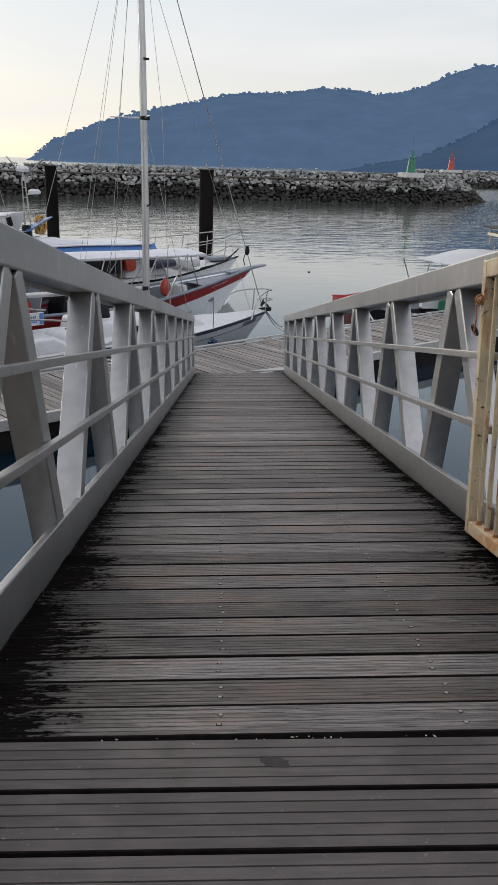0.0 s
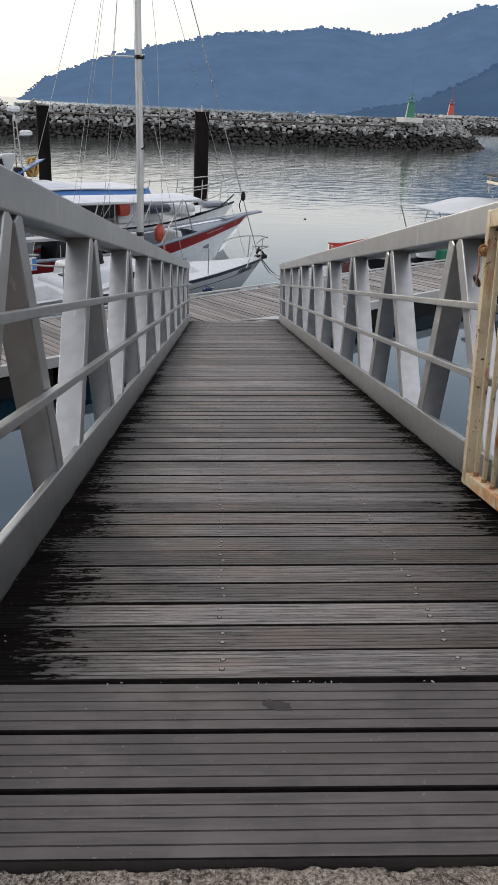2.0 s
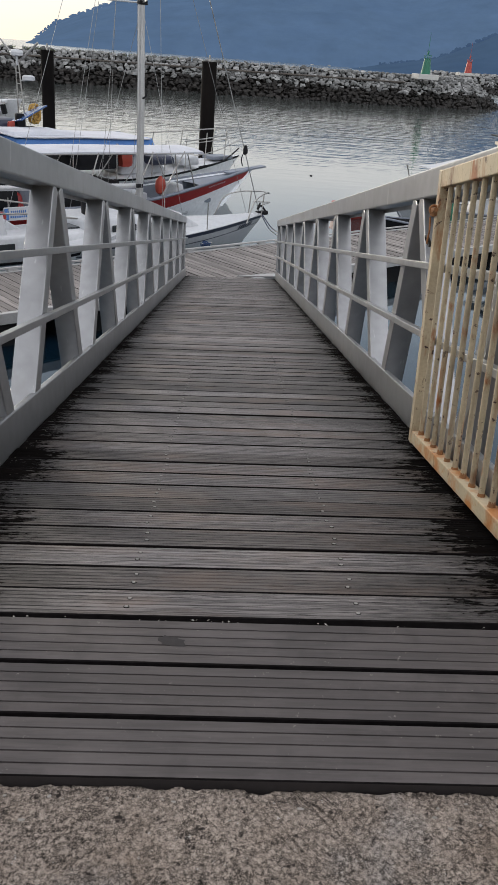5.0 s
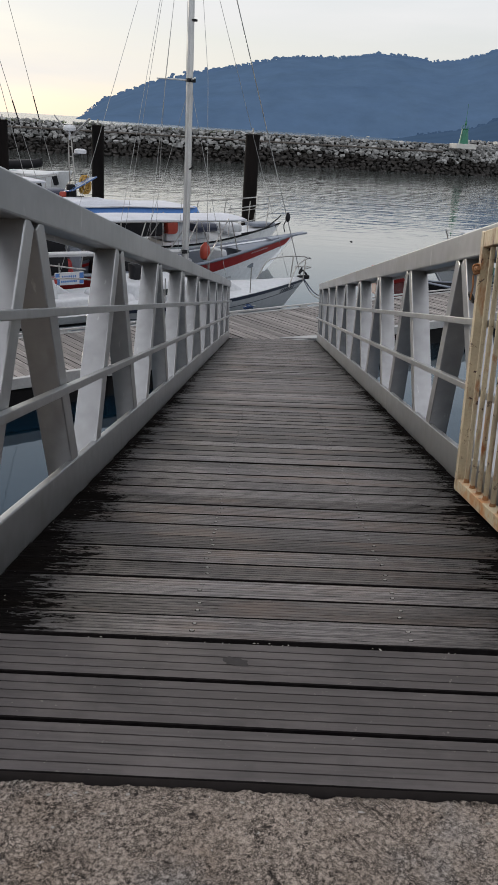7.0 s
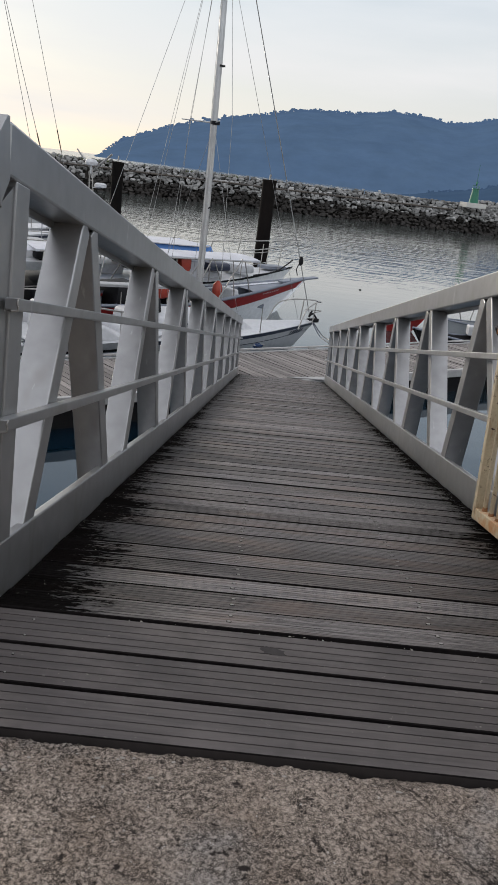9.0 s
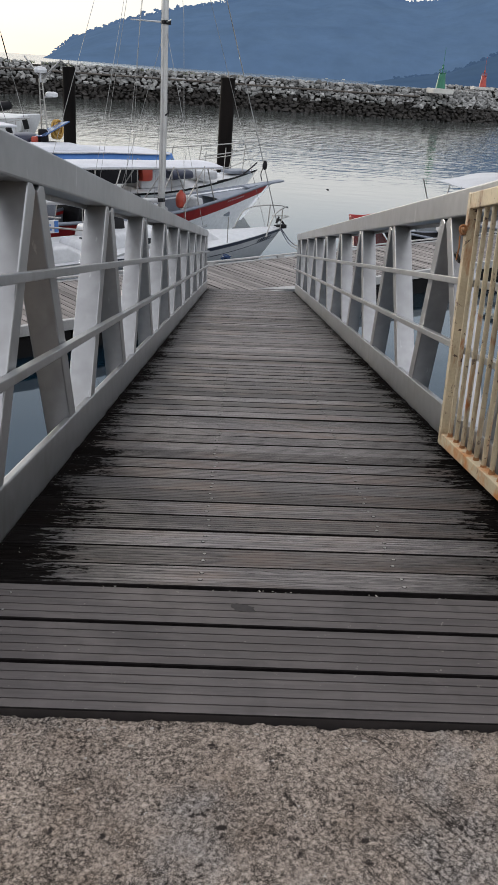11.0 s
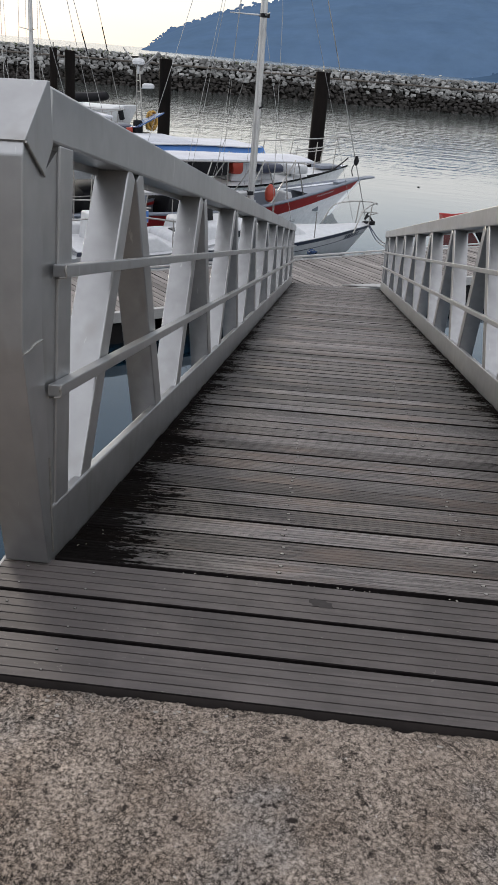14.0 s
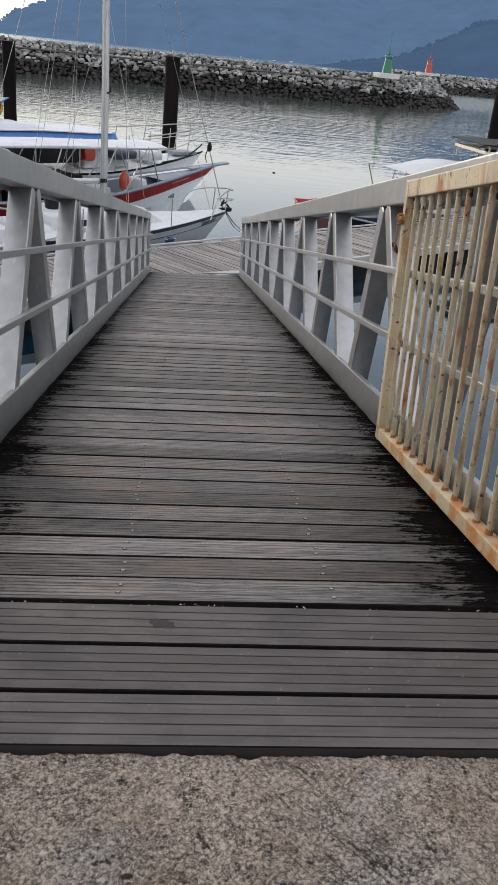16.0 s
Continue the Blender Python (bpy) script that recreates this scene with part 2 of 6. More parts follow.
def plank_material(name, c1, c2, along, stain):
    """Weathered decking: streaks along the board; stain: how far (m) black algae creeps in from the board's ends."""
    m = mat(name, c1, c2, rough=0.66, scale=2.0, fine=9, bump=0.5, stretch=(0.5, 8, 8) if along == "x" else (8, 0.5, 8), rand=0.5 if stain else 0.4 if along == "x" else 0.75, dist=0.002, spec=0.18 if stain or along == "y" else 0.42)
    n, l = m.node_tree.nodes, m.node_tree.links
    b = n["Principled BSDF"]
    if along == "x":                                # dark open grain
        overlay(m, tuple((0.30 if stain else 0.7) * c for c in c1), 10.0, 0.44, 0.60, stretch=(0.40, 14, 14) if stain else (0.4, 5, 5), detail=10)
        if stain:                                   # short cracks and checks
            overlay(m, tuple(0.18 * c for c in c1), 10.0, 0.55, 0.59, stretch=(1.0, 22, 22), detail=7)
            overlay(m, tuple(1.25 * c for c in c1), 10.0, 0.57, 0.66, stretch=(0.6, 25, 25), detail=6)
        else:                                       # scuffs, spills and dried dust
            overlay(m, tuple(0.62 * c for c in c1), 3.4, 0.55, 0.66, detail=4)
            overlay(m, tuple(1.30 * c for c in c1), 5.0, 0.50, 0.76, stretch=(1, 1.6, 1), detail=9)
            overlay(m, (0.16, 0.145, 0.13), 60.0, 0.66, 0.72, detail=3)
    if along == "y":
        overlay(m, tuple(0.36 * c for c in c1), 7.0, 0.50, 0.66, stretch=(9, 0.35, 9), detail=6)
    if stain:
        overlay(m, (0.16, 0.115, 0.092), 1.6, 0.50, 0.75, stretch=(1, 3, 3))
        src = b.inputs["Base Color"].links[0].from_socket
        tc = n.new("ShaderNodeTexCoord")
        info = n.new("ShaderNodeObjectInfo")
        sep = n.new("ShaderNodeSeparateXYZ")
        l.new(tc.outputs["Object"], sep.inputs[0])

        def op(kind, a, c=None):
            k = n.new("ShaderNodeMath")
            k.operation = kind
            for i, v in ((0, a), (1, c)):
                if v is None:
                    continue
                if isinstance(v, (int, float)):
                    k.inputs[i].default_value = v
                else:
                    l.new(v, k.inputs[i])
            return k.outputs[0]
        edge = op("SUBTRACT", 0.833, op("ABSOLUTE", sep.outputs["X"]))     # distance from the nearer end
        mp = n.new("ShaderNodeMapping")
        mp.inputs["Scale"].default_value = (8.0, 30, 30)
        l.new(tc.outputs["Object"], mp.inputs["Vector"])
        t = n.new("ShaderNodeTexNoise")
        t.noise_dimensions = "4D"
        t.inputs["Scale"].default_value, t.inputs["Detail"].default_value, t.inputs["Roughness"].default_value = 1.3, 6.0, 0.6
        l.new(mp.outputs["Vector"], t.inputs["Vector"])
        l.new(op("MULTIPLY", info.outputs["Random"], 91.0), t.inputs["W"])
        reach = op("MULTIPLY", op("SUBTRACT", t.outputs["Fac"], 0.24), stain * 1.85)
        reach = op("MULTIPLY", reach, op("ADD", op("MULTIPLY", info.outputs["Random"], 0.9), 0.45))
        place = n.new("ShaderNodeSeparateXYZ")
        l.new(info.outputs["Location"], place.inputs[0])
        fade = n.new("ShaderNodeMapRange")          # the lower boards are washed cleaner
        fade.inputs["From Max"].default_value, fade.inputs["To Min"].default_value, fade.inputs["To Max"].default_value = 7.0, 1.02, 0.30
        l.new(place.outputs["Y"], fade.inputs["Value"])
        speck = n.new("ShaderNodeTexNoise")
        speck.inputs["Scale"].default_value, speck.inputs["Detail"].default_value = 7.0, 12.0
        speck.inputs["Roughness"].default_value = 0.72
        s_map = n.new("ShaderNodeMapping")
        s_map.inputs["Scale"].default_value = (6.5, 15, 15)
        l.new(tc.outputs["Object"], s_map.inputs["Vector"])
        l.new(s_map.outputs["Vector"], speck.inputs["Vector"])
        reach = op("ADD", op("MULTIPLY", op("ADD", reach, 0.02), fade.outputs["Result"]), op("MULTIPLY", op("SUBTRACT", speck.outputs["Fac"], 0.5), 0.50))
        f = n.new("ShaderNodeMapRange")
        f.inputs["From Min"].default_value, f.inputs["From Max"].default_value = -0.03, 0.03
        l.new(op("SUBTRACT", reach, edge), f.inputs["Value"])
        mx = n.new("ShaderNodeMix")
        mx.data_type = "RGBA"
        mx.inputs[7].default_value = (0.004, 0.0036, 0.0034, 1)
        fringe = n.new("ShaderNodeMapRange")
        fringe.inputs["From Min"].default_value, fringe.inputs["From Max"].default_value, fringe.inputs["To Max"].default_value = -0.34, 0.03, 0.74
        l.new(op("SUBTRACT", reach, edge), fringe.inputs["Value"])
        l.new(op("MAXIMUM", op("MULTIPLY", f.outputs["Result"], 0.97), fringe.outputs["Result"]), mx.inputs[0])
        l.new(op("MULTIPLY", op("SUBTRACT", 1.0, f.outputs["Result"]), 0.30), b.inputs["Specular IOR Level"])
        l.new(src, mx.inputs[6])
        l.new(mx.outputs[2], b.inputs["Base Color"])
    return m


plank_m = plank_material("weathered_ramp_plank", (0.208, 0.189, 0.185), (0.106, 0.096, 0.093), "x", 0.33)
plank_pale_m = plank_material("paler_ramp_plank", (0.274, 0.251, 0.247), (0.152, 0.139, 0.136), "x", 0.33)
plank_dark_m = plank_material("darker_ramp_plank", (0.130, 0.115, 0.110), (0.064, 0.057, 0.054), "x", 0.33)
seam_m = mat("dark_board_edge", (0.008, 0.007, 0.007), (0.014, 0.012, 0.012), rough=0.95, spec=0.03, scale=30)
# darker copy of the landing board: its front face's shade is in the colour
edge_m = mat("shaded_board_edge", (0.046, 0.040, 0.039), (0.032, 0.028, 0.027), rough=0.8, spec=0.15, scale=8, fine=60)
landing_m = plank_material("grey_landing_board", (0.082, 0.071, 0.0685), (0.061, 0.0525, 0.0505), "x", 0)
spill_m = mat("dried_spill", (0.034, 0.031, 0.031), (0.044, 0.040, 0.040), rough=0.8, scale=40, spec=0.2)
pontoon_m = plank_material("pontoon_plank", (0.275, 0.25, 0.235), (0.150, 0.135, 0.127), "y", 0)


def water_material():
    m = bpy.data.materials.new("harbour_water")
    m.use_nodes = True
    n, l = m.node_tree.nodes, m.node_tree.links
    b = n["Principled BSDF"]
    b.inputs["Roughness"].default_value = 0.03
    b.inputs["IOR"].default_value = 1.45
    tc = n.new("ShaderNodeTexCoord")
    where = n.new("ShaderNodeSeparateXYZ")
    l.new(tc.outputs["Object"], where.inputs[0])
    last = None
    for sc, st, strength, dist in ((0.25, (0.4, 1, 1), 0.08, 0.5), (1.3, (0.28, 1, 1), 0.50, 0.10), (4.0, (0.40, 1, 1), 0.30, 0.03)):
        mp = n.new("ShaderNodeMapping")
        mp.inputs["Scale"].default_value = st
        mp.inputs["Rotation"].default_value = (0, 0, 0.15 * sc)
        l.new(tc.outputs["Object"], mp.inputs["Vector"])
        t = n.new("ShaderNodeTexNoise")
        t.inputs["Scale"].default_value, t.inputs["Detail"].default_value = sc, 2.0
        l.new(mp.outputs["Vector"], t.inputs["Vector"])
        bp = n.new("ShaderNodeBump")
        bp.inputs["Distance"].default_value = dist
        calm = n.new("ShaderNodeMapRange")        # sheltered between the boats, rippled in the open basin
        calm.inputs["From Min"].default_value, calm.inputs["From Max"].default_value = 30.0, 72.0
        calm.inputs["To Min"].default_value, calm.inputs["To Max"].default_value = strength * 0.06, strength
        l.new(where.outputs["Y"], calm.inputs["Value"])
        l.new(calm.outputs["Result"], bp.inputs["Strength"])
        l.new(t.outputs["Fac"], bp.inputs["Height"])
        if last:
            l.new(last, bp.inputs["Normal"])
        last = bp.outputs["Normal"]
    l.new(last, b.inputs["Normal"])
    rough = n.new("ShaderNodeMapRange")           # wind-ruffled outside the breakwater
    rough.inputs["From Min"].default_value, rough.inputs["From Max"].default_value = 108.0, 135.0
    rough.inputs["To Min"].default_value, rough.inputs["To Max"].default_value = 0.04, 0.16
    l.new(where.outputs["Y"], rough.inputs["Value"])
    l.new(rough.outputs["Result"], b.inputs["Roughness"])
    ior = n.new("ShaderNodeMapRange")             # reflection raised with distance, so open water gleams more than below the ramp
    ior.inputs["From Min"].default_value, ior.inputs["From Max"].default_value = 10.0, 45.0
    ior.inputs["To Min"].default_value, ior.inputs["To Max"].default_value = 1.48, 2.15
    l.new(where.outputs["Y"], ior.inputs["Value"])
    l.new(ior.outputs["Result"], b.inputs["IOR"])
    depth = n.new("ShaderNodeMapRange")           # dark by the quay; farther out, reflected sky is put into the body colour
    depth.inputs["From Min"].default_value, depth.inputs["From Max"].default_value = 14.0, 34.0
    l.new(where.outputs["Y"], depth.inputs["Value"])
    body = n.new("ShaderNodeMix")
    body.data_type = "RGBA"
    body.inputs[6].default_value, body.inputs[7].default_value = (0.0025, 0.010, 0.018, 1), (0.070, 0.080, 0.076, 1)
    l.new(depth.outputs["Result"], body.inputs[0])
    l.new(body.outputs[2], b.inputs["Base Color"])
    gleam = n.new("ShaderNodeMix")                # sky colour painted into the reflection: blue by the quay, cream farther out
    gleam.data_type = "RGBA"
    gleam.inputs[6].default_value, gleam.inputs[7].default_value = (0.16, 0.60, 1.0, 1), (1.0, 0.985, 0.93, 1)
    l.new(depth.outputs["Result"], gleam.inputs[0])
    l.new(gleam.outputs[2], b.inputs["Specular Tint"])
    return m


water_m = water_material()


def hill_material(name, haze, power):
    """Forest kilometres away: dark leaf, with the blue of the air between painted on as emission."""
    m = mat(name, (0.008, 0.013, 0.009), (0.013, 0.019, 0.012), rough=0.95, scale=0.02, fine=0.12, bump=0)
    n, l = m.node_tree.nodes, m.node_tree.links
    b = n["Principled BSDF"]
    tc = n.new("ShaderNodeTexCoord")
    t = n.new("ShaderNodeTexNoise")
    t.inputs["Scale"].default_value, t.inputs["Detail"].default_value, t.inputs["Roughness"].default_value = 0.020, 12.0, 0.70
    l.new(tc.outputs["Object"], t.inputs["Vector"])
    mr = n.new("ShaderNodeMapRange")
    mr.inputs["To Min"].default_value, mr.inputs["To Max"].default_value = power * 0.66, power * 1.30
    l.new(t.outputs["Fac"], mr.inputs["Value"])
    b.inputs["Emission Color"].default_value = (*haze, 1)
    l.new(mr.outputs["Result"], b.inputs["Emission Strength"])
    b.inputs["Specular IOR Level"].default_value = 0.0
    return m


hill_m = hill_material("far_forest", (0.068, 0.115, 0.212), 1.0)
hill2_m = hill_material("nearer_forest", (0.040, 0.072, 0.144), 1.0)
rock_dry = mat("dry_granite", (0.31, 0.308, 0.302), (0.16, 0.158, 0.154), rough=0.9, spec=0.2, scale=0.8, fine=7, bump=0.5, rand=0.5, dist=0.05)
rock_wet = mat("wet_weedy_rock", (0.030, 0.026, 0.023), (0.016, 0.015, 0.014), rough=0.7, spec=0.25, scale=0.8, fine=7, bump=0.5, rand=0.4, dist=0.05)
# near-black: the shade between the boulders is put into the core's colour
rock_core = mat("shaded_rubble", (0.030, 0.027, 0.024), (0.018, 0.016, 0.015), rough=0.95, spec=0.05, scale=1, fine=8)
grass_m = mat("breakwater_grass", (0.10, 0.13, 0.04), (0.07, 0.09, 0.03), rough=0.9, scale=1, fine=10)


# ---- building helpers ----
def part(name, bm, material, parent=None, label="", m=None, smooth=False):
    """Links a bmesh as one mesh object, as a part of parent."""
    bmesh.ops.recalc_face_normals(bm, faces=bm.faces)
    me = bpy.data.meshes.new(name)
    bm.to_mesh(me)
    bm.free()
    for k in (material if isinstance(material, (list, tuple)) else [material]):
        me.materials.append(k)
    if smooth:
        me.shade_smooth()
        me.set_sharp_from_angle(angle=radians(40))
    ob = new(name, me)
    if parent:
        ob.parent = parent
    if m is not None:
        ob.matrix_basis = m
    if label:
        ob["label"] = label
    return ob


def piece(name, me, parent, m):
    """One more object on a mesh that pieces share."""
    ob = new(name, me)
    ob.parent = parent
    ob.matrix_basis = m
    return ob


def mesh_of(name, bm, material, smooth=False):
    bmesh.ops.recalc_face_normals(bm, faces=bm.faces)
    me = bpy.data.meshes.new(name)
    bm.to_mesh(me)
    bm.free()
    me.materials.append(material)
    if smooth:
        me.shade_smooth()
    return me


def thing(name, label, category, m=None, group="", kind=""):
    ob = new(name)
    ob.empty_display_size = 0.1
    if m is not None:
        ob.matrix_basis = m
    return tagged(ob, label, category, group, kind)


def box(bm, x0, x1, y0, y1, z0, z1, m=None, bevel=0.0):
    v = [bm.verts.new((x, y, z)) for x in (x0, x1) for y in (y0, y1) for z in (z0, z1)]
    fs = [bm.faces.new([v[i] for i in q]) for q in ((0, 1, 3, 2), (4, 6, 7, 5), (0, 4, 5, 1), (2, 3, 7, 6), (0, 2, 6, 4), (1, 5, 7, 3))]
    if bevel:
        es = list({e for f in fs for e in f.edges})
        r = bmesh.ops.bevel(bm, geom=es, offset=bevel, segments=2, affect="EDGES", profile=0.5)
        v = list({w for f in r["faces"] for w in f.verts} | {w for w in v if w.is_valid})
    if m is not None:
        bmesh.ops.transform(bm, matrix=m, verts=v)
    return v


def beam(bm, a, b, w, h, up=(0, 0, 1), bevel=0.004):
    """A bar of section w (across) by h (along up) from a to b."""
    a, b = Vector(a), Vector(b)
    d = (b - a).normalized()
    side = d.cross(Vector(up)).normalized()
    u = side.cross(d)
    m = Matrix((side, d, u)).transposed().to_4x4()
    m.translation = a
    box(bm, -w / 2, w / 2, 0, (b - a).length, -h / 2, h / 2, m, bevel)


def prism(bm, pts, x0, x1, bevel=0.0):
    """A plate: the outline pts, of (y, z), from x0 to x1."""
    a = [bm.verts.new((x0, y, z)) for y, z in pts]
    b = [bm.verts.new((x1, y, z)) for y, z in pts]
    fs = [bm.faces.new(a), bm.faces.new(b[::-1])]
    for i in range(len(pts)):
        j = (i + 1) % len(pts)
        fs.append(bm.faces.new((a[i], b[i], b[j], a[j])))
    if bevel:
        bmesh.ops.bevel(bm, geom=list({e for f in fs for e in f.edges}), offset=bevel, segments=2, affect="EDGES", profile=0.5)


def tube(bm, pts, r, seg=8, r2=None, caps=True):
    """A round bar through pts; r2: its radius at the far end."""
    pts = [Vector(p) for p in pts]
    n = len(pts)
    rings, ref = [], None
    for i, p in enumerate(pts):
        d = (pts[min(i + 1, n - 1)] - pts[max(i - 1, 0)]).normalized()
        if ref is None:
            ref = Vector((0, 0, 1)) if abs(d.z) < 0.9 else Vector((1, 0, 0))
        a = d.cross(ref).normalized()
        b = d.cross(a)
        rr = r if r2 is None else r + (r2 - r) * i / max(1, n - 1)
        rings.append([bm.verts.new(p + (a * math.cos(k * math.tau / seg) + b * math.sin(k * math.tau / seg)) * rr) for k in range(seg)])
    for s, t in zip(rings, rings[1:]):
        for k in range(seg):
            bm.faces.new((s[k], s[(k + 1) % seg], t[(k + 1) % seg], t[k]))
    if caps:
        bm.faces.new(rings[0][::-1])
        bm.faces.new(rings[-1])


def arc(pts, n=8):
    """A smooth line through the given points (Catmull-Rom)."""
    p = [Vector(q) for q in pts]
    p = [p[0] * 2 - p[1]] + p + [p[-1] * 2 - p[-2]]
    out = []
    for i in range(1, len(p) - 2):
        for k in range(n):
            t = k / n
            out.append(0.5 * ((2 * p[i]) + (p[i + 1] - p[i - 1]) * t + (2 * p[i - 1] - 5 * p[i] + 4 * p[i + 1] - p[i + 2]) * t * t
                              + (3 * p[i] - p[i - 1] - 3 * p[i + 1] + p[i + 2]) * t ** 3))
    return out + [p[-2]]


def lathe(bm, prof, seg=20, m=None):
    """A turned body: prof of (radius, height)."""
    rings = [[bm.verts.new((r * math.cos(k * math.tau / seg), r * math.sin(k * math.tau / seg), z)) for k in range(seg)] for r, z in prof]
    for s, t in zip(rings, rings[1:]):
        for k in range(seg):
            bm.faces.new((s[k], s[(k + 1) % seg], t[(k + 1) % seg], t[k]))
    bm.faces.new(rings[0][::-1])
    bm.faces.new(rings[-1])
    if m is not None:
        bmesh.ops.transform(bm, matrix=m, verts=[v for r in rings for v in r])


def ring(bm, centre, axis_m, R, r, seg=20, sec=8):
    vs = []
    for i in range(seg):
        a = i * math.tau / seg
        vs.append([bm.verts.new(axis_m @ Vector(((R + r * math.cos(k * math.tau / sec)) * math.cos(a), (R + r * math.cos(k * math.tau / sec)) * math.sin(a), r * math.sin(k * math.tau / sec))) + Vector(centre)) for k in range(sec)])
    for i in range(seg):
        for k in range(sec):
            bm.faces.new((vs[i][k], vs[(i + 1) % seg][k], vs[(i + 1) % seg][(k + 1) % sec], vs[i][(k + 1) % sec]))


def B():
    return bmesh.new()


# ---- water ----
bm = B()
for y0, y1 in ((-60, 40), (40, 200), (200, 4600)):
    vs = [bm.verts.new(p) for p in ((-4200, y0, WATER), (4200, y0, WATER), (4200, y1, WATER), (-4200, y1, WATER))]
    bm.faces.new(vs)
bmesh.ops.remove_doubles(bm, verts=bm.verts, dist=0.01)
tagged(part("water", bm, water_m), "calm blue-green harbour water with small ripples", "water", kind="structure")

# ---- hills ----
RIDGE = [(-345, -3.2), (-336, 0), (-313, 17), (-294, 28), (-246, 48), (-200, 63), (-153, 76), (-106, 85), (-60, 94), (-13, 106), (33, 110), (80, 111), (145, 120), (191, 119),
         (248, 113), (298, 122), (339, 139), (393, 161), (432, 163), (520, 172), (640, 150), (800, 120), (1100, 60)]


def profile(rows, x):
    for (xa, za), (xb, zb) in zip(rows, rows[1:]):
        if x <= xb:
            return za + (zb - za) * max(0, (x - xa)) / (xb - xa)
    return rows[-1][1]


def hill(name, rows, ymid, front, back, material, label, step, crown, seed):
    rng = random.Random(seed)
    xs = np.arange(rows[0][0], rows[-1][0], step)
    ys = [ymid - front * (1 - k / 10) for k in range(11)] + [ymid + back * k / 4 for k in range(1, 5)]
    bm = B()
    grid = []
    for y in ys:
        row = []
        f = 1 - abs(y - ymid) / (front if y < ymid else back)
        f = max(0.0, f) ** 0.75
        for x in xs:
            nz = noise.noise((x * 0.012, y * 0.02, seed)) * 9 * f * (1 - f) * 4 * 0.5
            row.append(bm.verts.new((x * min(1.0, y / ymid), y, -4.0 + (profile(rows, x) + 4.0) * f + nz)))
        grid.append(row)
    for a, b in zip(grid, grid[1:]):
        for i in range(len(xs) - 1):
            bm.faces.new((a[i], a[i + 1], b[i + 1], b[i]))
    ob = part(name, bm, material, smooth=True)
    tagged(ob, label, "hill", kind="structure")
    # the ragged crowns along the skyline
    bm = B()
    x = rows[1][0]
    while x < rows[-1][0] - 30:
        x += rng.uniform(0.35, 1.0) * crown
        z = profile(rows, x)
        r = crown * rng.uniform(0.3, 0.75) * min(1, 0.5 + z / 40)
        tall = r * rng.choice((0.0, 0.2, 0.5, 0.8, 1.1, 1.5))
        for _ in range(4):
            c = Vector((x + rng.uniform(-0.8, 0.8) * r, ymid + rng.uniform(-10, 4), z + tall * rng.uniform(-0.4, 0.9)))
            res = bmesh.ops.create_icosphere(bm, subdivisions=1, radius=r * rng.uniform(0.6, 1.0), matrix=Matrix.Translation(c) @ Matrix.Diagonal((rng.uniform(0.8, 1.3), 1, rng.uniform(0.6, 0.9), 1)))
            for v in res["verts"]:
                v.co += Vector((rng.uniform(-1, 1), 0, rng.uniform(-1, 1))) * r * 0.22
    tagged(part(name + "_trees", bm, material), "dense tree crowns along the skyline of the hill", "trees", kind="stuff")


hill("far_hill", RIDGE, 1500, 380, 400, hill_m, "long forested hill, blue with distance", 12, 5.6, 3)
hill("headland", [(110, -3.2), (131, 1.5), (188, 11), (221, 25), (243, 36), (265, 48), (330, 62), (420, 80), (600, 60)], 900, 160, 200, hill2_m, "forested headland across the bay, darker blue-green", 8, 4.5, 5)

# ---- quay ----
CROSS, TURN = -1.7, 0.37                # the head of the ramp falls a little to one side
HEAD = pose(0.9145, 0, 0, 0, CROSS, 0) @ Matrix.Translation((-0.9145, 0, 0))


